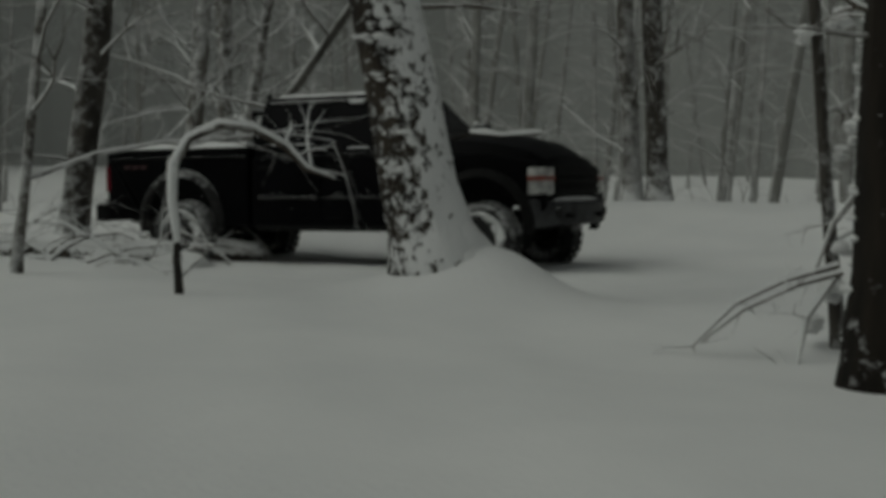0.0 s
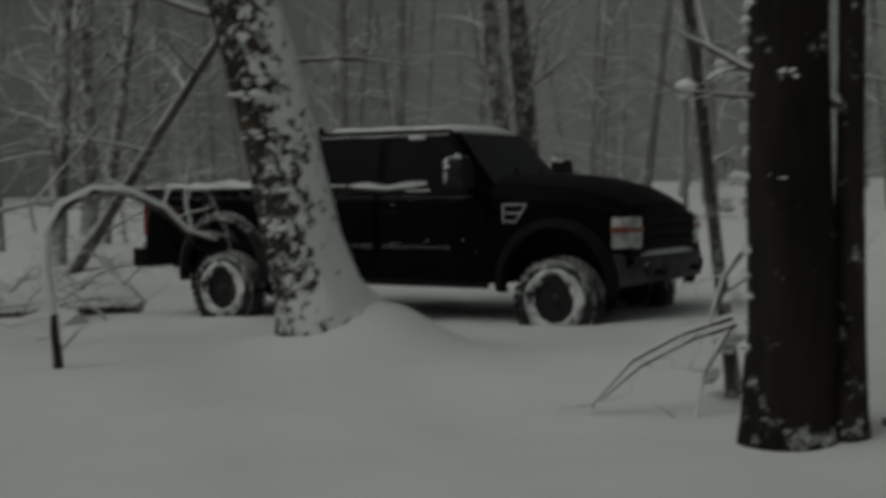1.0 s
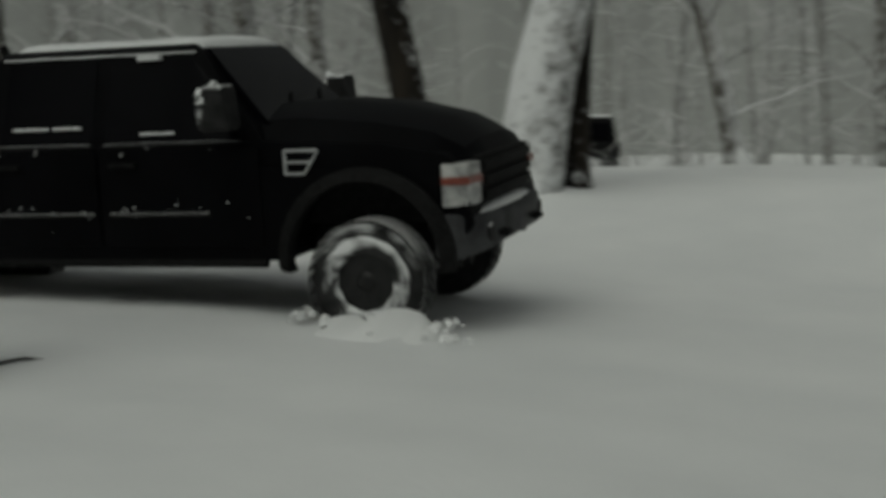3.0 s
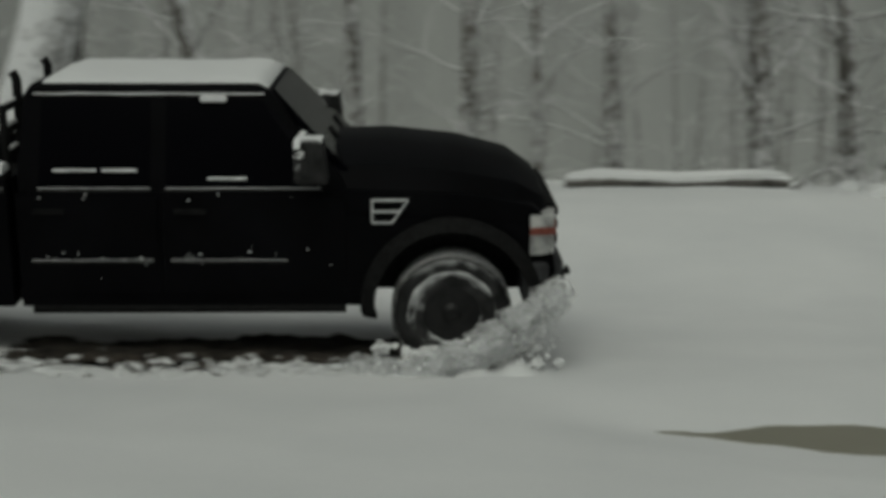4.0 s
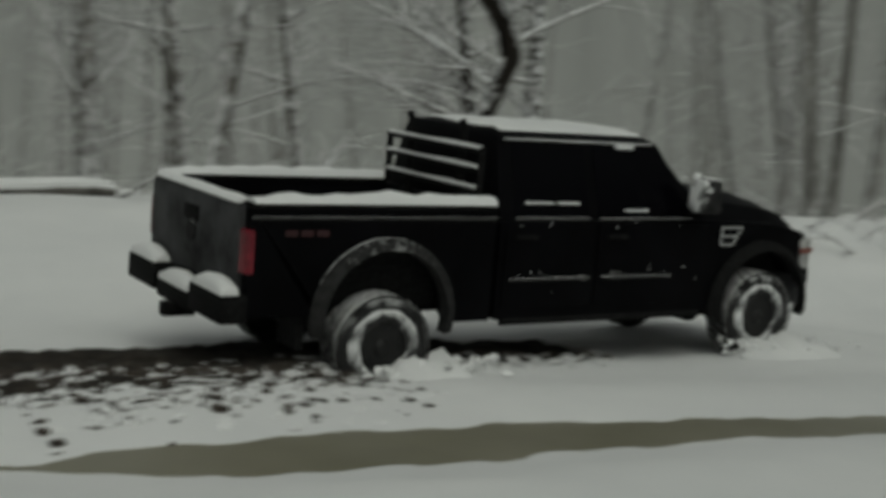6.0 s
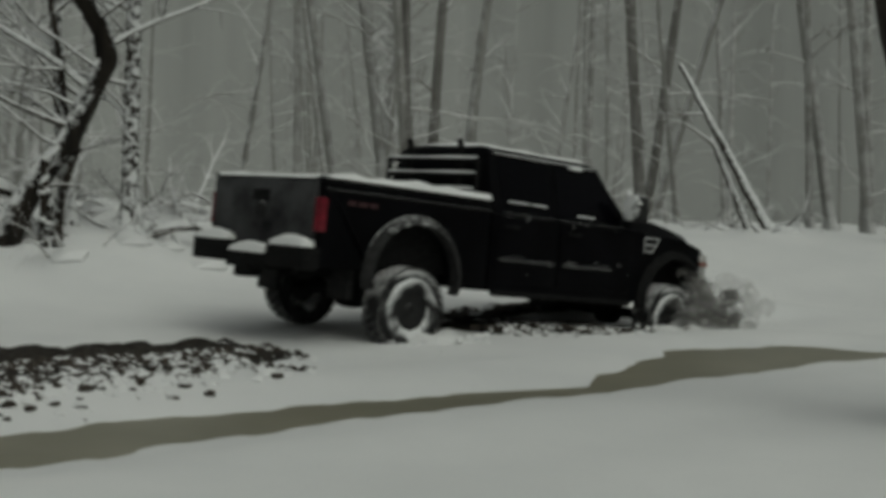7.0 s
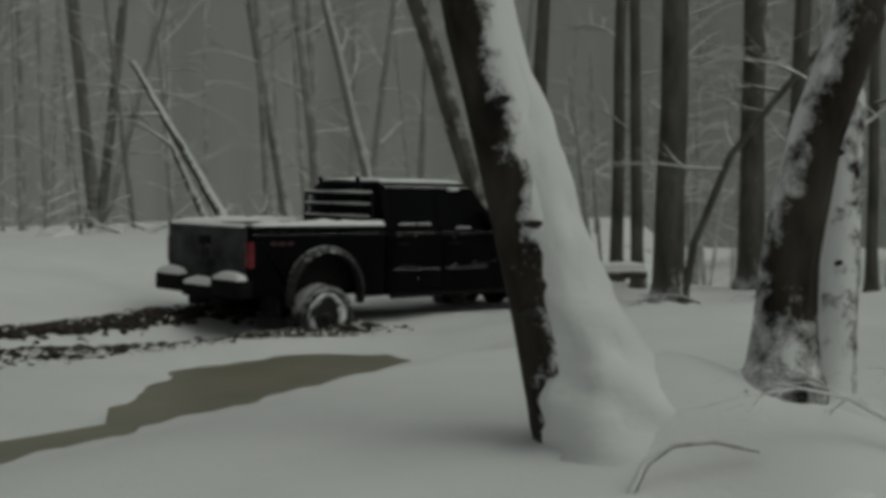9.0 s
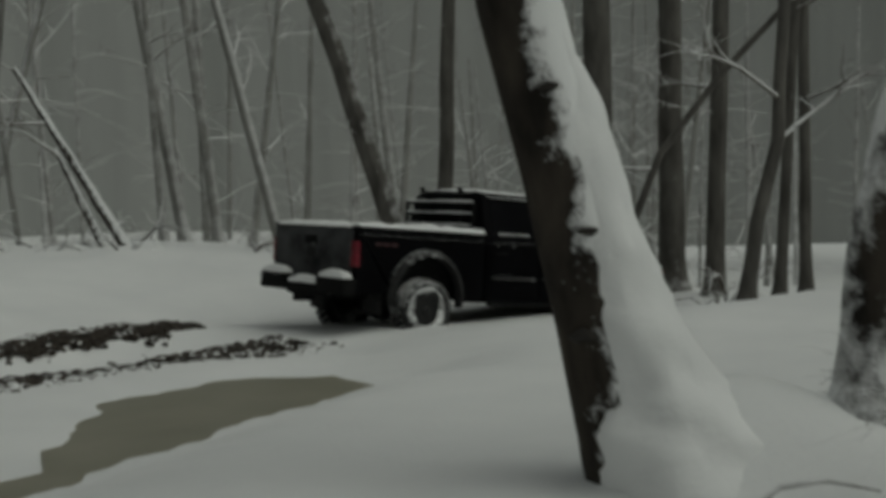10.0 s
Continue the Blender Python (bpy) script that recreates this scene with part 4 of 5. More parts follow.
def build_pickup():
    root = new("pickup_truck")
    tagged(root, "lifted black crew-cab pickup dusted with snow, driving through deep snow", "pickup truck")
    W = 0.97
    # cab and front clip below the belt line, with wheel arches
    low = [(-0.98, 0.62), (-0.98, 1.44), (1.30, 1.46), (2.2, 1.42), (2.62, 1.34), (2.74, 1.22), (2.80, 0.85), (2.70, 0.72)] + arch(2.05, 0.66, start=0, stop=180) + [(1.46, 0.62)]
    b = Mesh()
    b.prism(low, lambda x, z: -W + 0.10 * max(0, (x - 2.0)) ** 1.5 + 0.05 * max(0, z - 1.2), lambda x, z: W - 0.10 * max(0, (x - 2.0)) ** 1.5 - 0.05 * max(0, z - 1.2))
    body = part("body", b, PAINT, root, "gloss-worn black cab and front wings", bevel=0.025)
    h = Mesh()
    h.loft([[(x, -w, z0), (x, -w * 0.82, z1), (x, -w * 0.35, z1 + c), (x, w * 0.35, z1 + c), (x, w * 0.82, z1), (x, w, z0)] for x, w, z0, z1, c in
            ((1.14, 0.93, 1.42, 1.60, 0.09), (1.6, 0.93, 1.42, 1.60, 0.10), (2.1, 0.91, 1.39, 1.55, 0.10), (2.5, 0.87, 1.33, 1.47, 0.08), (2.7, 0.82, 1.24, 1.36, 0.05), (2.77, 0.78, 1.2, 1.25, 0.02))])
    part("hood", h, PAINT, root, "black bonnet with a raised centre", angle=25)
    c = Mesh()
    c.loft([[(x0, -y, z), (x1, -y, z), (x1, y, z), (x0, y, z)] for z, x0, x1, y in ((1.42, -0.97, 1.34, 0.93), (1.55, -0.97, 1.26, 0.90), (1.85, -0.955, 0.98, 0.80), (2.10, -0.93, 0.80, 0.73), (2.155, -0.90, 0.70, 0.64), (2.185, -0.80, 0.5, 0.45))])
    part("cab", c, PAINT, root, "black crew cab", bevel=0.02)
    # glass, set proud of the pillars
    def side_y(z):
        return float(np.interp(z, [1.42, 1.55, 1.85, 2.10], [0.93, 0.90, 0.80, 0.73])) + 0.006
    for sgn in (-1, 1):
        for x0, x1, top0, top1 in ((-0.82, -0.05, -0.80, -0.05), (0.06, 1.14, 0.06, 0.72)):
            g = Mesh()
            pr = [(x0, 1.47), (x1, 1.47), (top1 if top1 < 0.5 else 0.93, 1.85), (top1, 2.06), (top0, 2.06)]
            g.v = [Vector((x, sgn * side_y(z), z)) for x, z in pr] + [Vector((x, sgn * (side_y(z) - 0.02), z)) for x, z in pr]
            g.f = [tuple(range(5)), tuple(reversed(range(5, 10)))] + [((i + 1) % 5, i, 5 + i, 5 + (i + 1) % 5) for i in range(5)]
            win = part("window", g, GLASS, root, "dark tinted side window", smooth=False)
            sill = Mesh()
            sill.box(x0, x1, sgn * 0.935 - 0.012, sgn * 0.935 + 0.02, 1.445, 1.47)
            part("sill", sill, DUSTED, win, "window ledge edged with snow", bevel=0.004)
        for x0, x1 in ((-0.72, -0.42), (-0.38, -0.14), (0.35, 0.62)):
            st = Mesh()
            n = 9
            st.loft([[(x0 + (x1 - x0) * k / n, sgn * (side_y(z) + 0.002 + dy), z) for dy, z in ((0, zz - 0.008), (0.012, zz - 0.004), (0.012, zz + hh), (0, zz + hh + 0.004))] for k in range(n + 1) for zz, hh in ((1.585 if x0 < 0 else 1.53, 0.006 + 0.008 * abs(noise.noise((k * 0.9, x0 * 7, sgn)))),)])
            part("window_snow", st, CAKED, root, "streak of snow stuck to the glass")
        m = Mesh()
        m.loft([[(1.00, sgn * y, 1.54 - e), (1.20, sgn * y, 1.55 - e), (1.17, sgn * y, 1.86 + e), (1.02, sgn * y, 1.86 + e)] for y, e in ((1.0, -0.03), (1.03, 0.0), (1.20, 0.0), (1.23, -0.03))])
        mir = part("mirror", m, DUSTED, root, "tall black door mirror crusted with snow", bevel=0.015)
        arm = Mesh()
        arm.tube([(1.12, sgn * 0.86, 1.58), (1.1, sgn * 1.02, 1.62)], [0.035, 0.03], 8)
        part("arm", arm, TRIM, mir)
        cap = Mesh()
        cap.loft([[(x, sgn * (1.13 + a * 0.10), 1.70 + b * 0.145) for a, b in ((-1, -0.7), (-0.6, -1), (0.6, -1), (1, -0.7), (1, 0.7), (0.6, 1), (-0.6, 1), (-1, 0.7))] for x in (0.975, 1.02)])
        for k in range(6):
            cap.lump((1.02, sgn * (1.05 + 0.16 * ((k * 3) % 5) / 4), 1.60 + 0.05 * k), 0.045, 1.0)
        part("snow_crust", cap, CAKED, mir, "snow frozen on the mirror", bevel=0.012)
        for x0, x1 in ((-0.93, 0.0), (0.04, 1.30)):
            d = Mesh()
            d.box(x0, x1, sgn * 0.972, sgn * 0.984, 0.72, 1.42)
            door = part("door", d, PAINT, root, "black cab door", bevel=0.012)
            hd = Mesh()
            hd.box(x0 + 0.08, x0 + 0.30, sgn * 0.99, sgn * 1.02, 1.30, 1.335)
            part("handle", hd, TRIM, door, bevel=0.008)
            sp = Mesh()
            rnd = random.Random(int(x0 * 100) + 500)
            for _ in range(16):
                random.seed(rnd.random())
                zz = rnd.choice((rnd.gauss(0.99, 0.03), rnd.gauss(0.99, 0.05), rnd.gauss(1.42, 0.015)))
                sp.lump((rnd.uniform(x0 + 0.05, x1 - 0.05), sgn * 0.985, zz), rnd.uniform(0.004, 0.010), 0.7, 0.4)
            part("snow_flecks", sp, SNOW, door, "flecks of snow stuck to the door", smooth=False)["kind"] = "stuff"
            mo = Mesh()
            mo.box(x0 + 0.05, min(x1 - 0.03, 0.9), sgn * 0.984, sgn * 1.004, 0.945, 0.972)
            part("side_moulding", mo, DUSTED, door, "black moulding with a line of snow", bevel=0.01)
        v = Mesh()
        for p0, p1 in (((1.49, 1.39), (1.74, 1.39)), ((1.49, 1.31), (1.69, 1.31)), ((1.49, 1.23), (1.63, 1.23)), ((1.49, 1.23), (1.49, 1.39)), ((1.63, 1.23), (1.74, 1.39))):
            v.tube([(p0[0], sgn * 0.972, p0[1]), (p1[0], sgn * 0.972, p1[1])], [0.009, 0.009], 6)
        part("fender_vent", v, CHROME, root, "bright outlined wing vent")
        fl = Mesh()
        flare_ring(fl, 2.05, sgn * 0.97, sgn, 0.63)
        part("front_flare", fl, TRIM, root, "wide black wheel-arch flare")
        fl = Mesh()
        flare_ring(fl, -2.03, sgn * 0.97, sgn, 0.68)
        part("rear_flare", fl, DUSTED, root, "wide wheel-arch flare dusted with snow")
        hl = Mesh()
        hl.loft([[(2.60, sgn * 0.93, z), (2.77, sgn * 0.90, z), (2.80, sgn * 0.66, z), (2.62, sgn * 0.66, z)] for z in (0.98, 1.10, 1.27)])
        lamp = part("headlight", hl, LAMP_CLEAR, root, "tall clear headlamp filmed with snow", bevel=0.01)
        am = Mesh()
        am.loft([[(2.60, sgn * 0.94, z), (2.785, sgn * 0.91, z), (2.812, sgn * 0.655, z), (2.62, sgn * 0.66, z)] for z in (1.13, 1.18)])
        part("indicator", am, AMBER, lamp, "amber indicator band")
        tl = Mesh()
        tl.loft([[(-3.16, sgn * 0.985, z), (-3.22, sgn * 0.975, z), (-3.245, sgn * 0.89, z), (-3.12, sgn * 0.89, z)] for z in (1.05, 1.08, 1.35, 1.38)])
        part("tail_light", tl, RED_LENS, root, "tall red tail lamp", bevel=0.012)
        dc = Mesh()
        for k in range(3):
            dc.box(-2.92 + 0.13 * k, -2.82 + 0.13 * k, sgn * 0.978, sgn * 0.984, 1.33, 1.375)
        part("decal", dc, RED_DECAL, root, "dull red badge bars")
        st = Mesh()
        st.tube([(-0.9, sgn * 0.95, 0.605), (1.3, sgn * 0.95, 0.605)], [0.035, 0.035], 10)
        part("side_step", st, TRIM, root, "black tubular side step")
        pipe = Mesh()
        pipe.tube([(-1.06, sgn * 0.42, 1.1), (-1.06, sgn * 0.42, 2.16), (-1.09, sgn * 0.42, 2.21)], [0.036, 0.034, 0.034], 12)
        part("exhaust_pipe", pipe, TRIM, root, "upright black exhaust stack behind the cab")
        mf = Mesh()
        mf.box(-2.68, -2.62, sgn * 0.62 - 0.17, sgn * 0.62 + 0.17, 0.42, 0.85)
        part("mud_flap", mf, RUBBER, root)
    ws = Mesh()
    pr = [(-0.80, 1.31, 1.56), (0.80, 1.31, 1.56), (0.63, 0.79, 2.11), (-0.63, 0.79, 2.11)]
    ws.v = [Vector((x + 0.012, y, z + 0.012)) for y, x, z in pr] + [Vector((x - 0.02, y, z - 0.02)) for y, x, z in pr]
    ws.f = [(0, 1, 2, 3), (7, 6, 5, 4)] + [((i + 1) % 4, i, 4 + i, 4 + (i + 1) % 4) for i in range(4)]
    part("windscreen", ws, GLASS, root, "dark sloping windscreen", smooth=False)
    for sgn in (-0.25, 0.3):
        wp = Mesh()
        wp.tube([(1.40, sgn - 0.25, 1.50), (1.16, sgn + 0.2, 1.76)], [0.012, 0.012], 5)
        part("wiper", wp, TRIM, root)
    # bed, open on top
    bed_side = [(-3.2, 0.72), (-3.2, 1.54), (-1.03, 1.54), (-1.03, 0.62), (-1.40, 0.62)] + arch(-2.03, start=0, stop=180) + [(-2.54, 0.72)]
    for sgn in (-1, 1):
        bd = Mesh()
        bd.prism(bed_side, sgn * W, sgn * 0.80)
        side = part("bed_side", bd, PAINT, root, "black bed side", bevel=0.015)
        rl = Mesh()
        rl.box(-3.2, -1.03, sgn * 0.88 - 0.10, sgn * 0.88 + 0.105, 1.54, 1.575)
        part("bed_rail", rl, TRIM, side, bevel=0.01)
        sn = Mesh()
        K = 18
        sn.loft([[(-3.17 + 2.12 * k / K, sgn * (0.88 + e), 1.572 + hh * (0.75 + 0.5 * noise.noise((k * 0.55, sgn * 3.0, 0))) * (0.5 if k < 2 else (1.25 if 8 < k < 14 else 1.0))) for e, hh in ((-0.10, 0), (-0.085, 0.05), (-0.03, 0.085), (0.05, 0.08), (0.095, 0.04), (0.105, 0))] for k in range(K + 1)])
        part("rail_snow", sn, SNOW, side, "thick ridge of snow on the rail", angle=80)
        gr = Mesh()
        gr.box(-3.19, -1.04, sgn * 0.972, sgn * 0.985, 1.45, 1.475)
        part("rail_groove", gr, DUSTED, side, "line of snow below the rail", bevel=0.004)
    fb = Mesh()
    fb.box(-3.15, -1.05, -0.8, 0.8, 1.02, 1.08)
    part("bed_floor", fb, TRIM, root)
    fbm = Mesh()
    fbm.box(-1.07, -1.01, -0.82, 0.82, 1.05, 1.53)
    part("bed_front", fbm, PAINT, root)
    lsn = Mesh()
    lsn.loft([[(-3.13 + 2.06 * k / 12, -0.79 + 1.58 * j / 8, 1.09 + (0.0 if j in (0, 8) else 0.16 + 0.06 * noise.noise((k * 0.5, j * 0.6, 2)))) for j in range(9)] for k in range(13)], cap=True)
    part("bed_snow", lsn, SNOW, root, "loose snow lying in the bed", angle=80)
    tg = Mesh()
    tg.prism([(-3.24, 0.90), (-3.25, 1.50), (-3.22, 1.56), (-3.15, 1.56), (-3.15, 0.90)], -0.88, 0.88)
    gate = part("tailgate", tg, FILMED, root, "black tailgate with a film of snow", bevel=0.015)
    hd = Mesh()
    hd.box(-3.27, -3.245, -0.13, 0.13, 1.32, 1.43)
    part("handle", hd, TRIM, gate, bevel=0.01)
    em = Mesh()
    em.tube([(-3.245, 0, 1.23), (-3.262, 0, 1.23)], [0.085, 0.08], 20)
    part("badge", em, DUSTED, gate, "plain oval badge")
    ts = Mesh()
    ts.loft([[(-3.25, y, 1.555), (-3.235, y, 1.59 + 0.01 * noise.noise((y * 4, 0, 0))), (-3.16, y, 1.60 + 0.012 * noise.noise((y * 4, 1, 0))), (-3.15, y, 1.555)] for y in np.linspace(-0.83, 0.83, 14)])
    part("gate_snow", ts, SNOW, gate, "snow along the top edge", angle=80)
    rb = Mesh()
    for y0, y1, z0, z1, x0 in ((-0.98, -0.36, 0.68, 0.90, -3.40), (0.36, 0.98, 0.68, 0.90, -3.40), (-0.36, 0.36, 0.64, 0.80, -3.38)):
        rb.box(x0, -3.18, y0, y1, z0, z1)
    bump_r = part("rear_bumper", rb, TRIM, root, "black step bumper", bevel=0.03)
    for y0, y1, z in ((-0.96, -0.40, 0.90), (0.40, 0.96, 0.90), (-0.30, 0.30, 0.80)):
        q = Mesh()
        q.loft([[(-3.39, y, z - 0.005), (-3.38, y, z + hh * 0.8), (-3.32, y, z + hh * 1.1), (-3.26, y, z + hh), (-3.25, y, z - 0.005)] for y, hh in [(y0 + (y1 - y0) * k / 8, 0.10 * math.sin(math.pi * (k + 0.6) / 9.2) ** 0.5) for k in range(9)]])
        part("bumper_snow", q, SNOW, bump_r, "mound of snow on the bumper", angle=80)
    ht = Mesh()
    ht.box(-3.46, -3.2, -0.06, 0.06, 0.55, 0.66)
    part("tow_hitch", ht, TRIM, root, bevel=0.01)
    # front end
    gf = Mesh()
    gf.box(2.66, 2.80, -0.655, 0.655, 0.96, 1.30)
    grille = part("grille", gf, TRIM, root, "black barred grille", bevel=0.02)
    for z in (1.03, 1.13, 1.23):
        q = Mesh()
        q.box(2.80, 2.83, -0.62, 0.62, z - 0.03, z + 0.03)
        part("bar", q, TRIM, grille, bevel=0.008)
    fbp = Mesh()
    fbp.loft([[(x, -y, z0), (x, y, z0), (x, y, z1), (x, -y, z1)] for x, y, z0, z1 in ((2.55, 0.98, 0.64, 0.93), (2.70, 0.96, 0.62, 0.93), (2.84, 0.78, 0.66, 0.90), (2.87, 0.68, 0.68, 0.88))])
    bump_f = part("front_bumper", fbp, FILMED, root, "heavy black front bumper filmed with snow", bevel=0.025)
    q = Mesh()
    q.loft([[(2.60, y, 0.925), (2.66, y, 0.955), (2.80 - 0.1 * y * y, y, 0.95), (2.86 - 0.14 * y * y, y, 0.91)] for y in np.linspace(-0.9, 0.9, 11)])
    part("bumper_snow", q, SNOW, bump_f, "thin snow on the bumper top", angle=80)
    for sgn in (-1, 1):
        q = Mesh()
        q.tube([(2.83, sgn * 0.45 - 0.05, 0.76), (2.93, sgn * 0.45 - 0.05, 0.74), (2.93, sgn * 0.45 + 0.05, 0.74), (2.83, sgn * 0.45 + 0.05, 0.76)], [0.022] * 4, 8)
        part("tow_hook", q, TRIM, bump_f)
        q = Mesh()
        q.tube([(2.82, sgn * 0.68, 0.78), (2.875, sgn * 0.68, 0.78)], [0.07, 0.065], 16)
        part("fog_lamp", q, DUSTED, bump_f, "round fog lamp")
    # roof snow, visor, rack
    rs = Mesh()
    K = 16
    rs.loft([[(-0.86 + 1.62 * k / K, y, 2.125 + (z if 0 < k < K else z * 0.4) * (0.9 + 0.25 * noise.noise((k * 0.4, y * 2, 5)))) for y, z in ((-0.63, 0.0), (-0.625, 0.05), (-0.58, 0.072), (-0.4, 0.09), (0, 0.098), (0.4, 0.09), (0.58, 0.072), (0.625, 0.05), (0.63, 0.0))] for k in range(K + 1)])
    part("roof_snow", rs, SNOW, root, "thick blanket of snow on the roof", angle=80)
    for sgn in (-1, 1):
        dr = Mesh()
        dr.tube([(-0.86 + 0.16 * k, sgn * 0.733, 2.098 + 0.006 * noise.noise((k * 0.8, sgn, 9))) for k in range(11)], [0.005 + 0.009 * abs(noise.noise((k * 1.1, sgn, 4))) for k in range(11)], 6)
        part("rail_snow", dr, SNOW, root, "thin line of snow on the roof gutter")
    rack = Mesh()
    for z in (1.66, 1.83, 1.99):
        rack.tube([(-1.08, -0.74, z), (-1.08, 0.74, z)], [0.03, 0.03], 8)
    for y in (-0.74, 0.74):
        rack.tube([(-1.08, y, 1.56), (-1.08, y, 2.01)], [0.03, 0.03], 8)
    rk = part("headache_rack", rack, TRIM, root, "black tube rack behind the rear window")
    for z in (1.66, 1.83, 1.99):
        q = Mesh()
        q.tube([(-1.09, -0.73, z + 0.022), (-1.09, -0.3, z + 0.024), (-1.09, 0.2, z + 0.02), (-1.09, 0.73, z + 0.022)], [0.02, 0.023, 0.014, 0.02], 8)
        part("rack_snow", q, SNOW, rk, "snow along the rack bar")
    vz = Mesh()
    vz.box(0.30, 0.48, -0.80, -0.74, 2.05, 2.09)
    part("visor_snow", vz, SNOW, root, "snow caught on the window visor", bevel=0.01)
    # underside
    fr = Mesh()
    fr.box(-1.3, 1.2, -0.85, 0.85, 0.64, 0.72)
    part("floor_pan", fr, TRIM, root)
    for name, q in (("frame_rail", (-3.1, 2.6, -0.51, -0.39, 0.62, 0.80)), ("frame_rail", (-3.1, 2.6, 0.39, 0.51, 0.62, 0.80)), ("wheel_well", (-2.6, -1.35, -0.79, 0.79, 0.75, 1.31)), ("engine_bay", (1.4, 2.6, -0.70, 0.70, 0.85, 1.3))):
        fr = Mesh()
        fr.box(*q)
        part(name, fr, TRIM, root)
    for x in (-2.03, 2.05):
        ax = Mesh()
        ax.tube([(x, -0.85, 0.47), (x, -0.2, 0.47), (x, -0.1, 0.47), (x, 0.1, 0.47), (x, 0.2, 0.47), (x, 0.85, 0.47)], [0.06, 0.07, 0.17, 0.17, 0.07, 0.06], 12)
        part("axle", ax, TRIM, root)
    wheels = []
    for x in (-2.03, 2.05):
        for sgn in (-1, 1):
            at = (x, sgn * 0.88, 0.48)
            wheels.append((wheel_parts(root, at, sgn), at))
    return root, wheels


pickup, WHEELS = build_pickup()


# ---- what the wheels throw up ----
def truck_at(t):
    ts = [q[0] for q in TRUCK]
    k = min(max(0, sum(q <= t for q in ts) - 1), len(ts) - 2)
    f = (t - ts[k]) / (ts[k + 1] - ts[k])
    return TRUCK[k][1].lerp(TRUCK[k + 1][1], f)


def wheel_spot(t, x, side):
    return truck_at(t) @ Vector((x, side * 0.95, 0.0))


def churned_mud(t, side, seed, dark=0.5, spread=0.3, near_side=0.45, far_side=0.45, axle=2.05):
    """A stretch of torn-up mud and snow in a wheel's track; it is thrown up when a wheel comes by. Its dark bed also
    paints shade under the truck.
    """
    rnd = random.Random(seed)
    p = wheel_spot(t, axle, side)
    root = new("churned_mud")
    z = gz(p.x, p.y)
    sheet = Mesh()
    nx, ny = 26, 20
    heading = truck_at(t).to_euler().z
    fx, fy = math.cos(heading), math.sin(heading)
    for a in range(nx):
        for b in range(ny):
            u, w = -1.0 + 2.0 * a / (nx - 1), -near_side + (near_side + far_side) * b / (ny - 1)
            w2 = w * -side
            dx, dy = u * fx - w2 * fy, u * fy + w2 * fx
            edge = max(abs(2 * a / (nx - 1) - 1) ** 4, abs(2 * b / (ny - 1) - 1) ** 3)
            sheet.v.append(Vector((dx, dy, gz(p.x + dx, p.y + dy) - z + 0.055 - 0.13 * edge + 0.07 * noise.noise((3 * (p.x + dx), 3 * (p.y + dy), seed)) + 0.04 * noise.noise((9 * (p.x + dx), 9 * (p.y + dy), seed)))))
    sheet.f = [(a * ny + b, a * ny + b + 1, (a + 1) * ny + b + 1, (a + 1) * ny + b) for a in range(nx - 1) for b in range(ny - 1)]
    part("mud_bed", sheet, SLUSH_AND_SHADE, root, "flattened muddy slush, its dark colour also standing in for shade under the truck")
    for mat, count, size in ((MUD, int(240 * dark), 0.045), (MUD_SNOW, int(160 * dark), 0.04), (SNOW, 40, 0.035)):
        m = Mesh()
        for _ in range(count):
            dx, dy = rnd.uniform(-0.75, 0.75), rnd.gauss(0, spread) - side * (0.0 if mat is MUD else -0.25)
            r = size * rnd.uniform(0.35, 1.2)
            random.seed(rnd.random())
            m.lump((dx, dy, gz(p.x + dx, p.y + dy) - z + r * 0.25 + 0.05 * math.exp(-dy * dy / 0.06)), r, 0.6, 0.4)
        part("clods", m, mat, root, kind_label(mat), smooth=False)["kind"] = "stuff"
    tagged(root, "torn-up dark mud and dirty snow in a wheel rut", "mud", group="wheel ruts")
    return root, [(0, pose(p.x, p.y, z - 0.45)), (max(0.1, t - 0.1), pose(p.x, p.y, z - 0.45)), (t + 0.12, pose(p.x, p.y, z)), (10, pose(p.x, p.y, z))]


def kind_label(mat):
    return {"churned_mud": "dark wet clods", "muddy_snow": "muddy snow clods"}.get(mat.name, "broken lumps of clean snow")


RUTS = []
# Wide far sides: the dark sheet stands in for shade under the body.
for k, t in enumerate((3.4, 3.6, 3.8, 4.0, 4.2, 4.4, 4.62, 4.84, 5.05, 5.25, 5.45)):
    RUTS.append(churned_mud(t, -1, 300 + k, 0.12, 0.12, 0.2, 1.2))
for k, t in enumerate((4.95, 5.15, 5.35, 5.55, 5.75, 5.95, 6.15, 6.35, 6.5)):
    RUTS.append(churned_mud(t, -1, 320 + k, (0.8, 1.0, 1.2, 1.3, 1.5, 1.5, 1.4, 1.2, 0.7)[k], 0.28, 0.65, 1.1, -2.03))
# The first stretches also reach inwards as painted underbody shade.
for k, t in enumerate((6.5, 6.75, 6.95, 7.15, 7.35, 7.6, 7.85)):
    RUTS.append(churned_mud(t, -1, 340 + k, (0.3, 0.6, 1.0, 1.5, 1.6, 1.4, 0.8)[k], 0.24, (0.3 if k < 2 else 0.5), (0.9 if k < 4 else 0.45)))
    RUTS.append(churned_mud(t + 0.1, 1, 360 + k, (0.3, 0.5, 0.9, 1.2, 1.2, 1.0, 0.6)[k], 0.15, 0.2, 0.3))


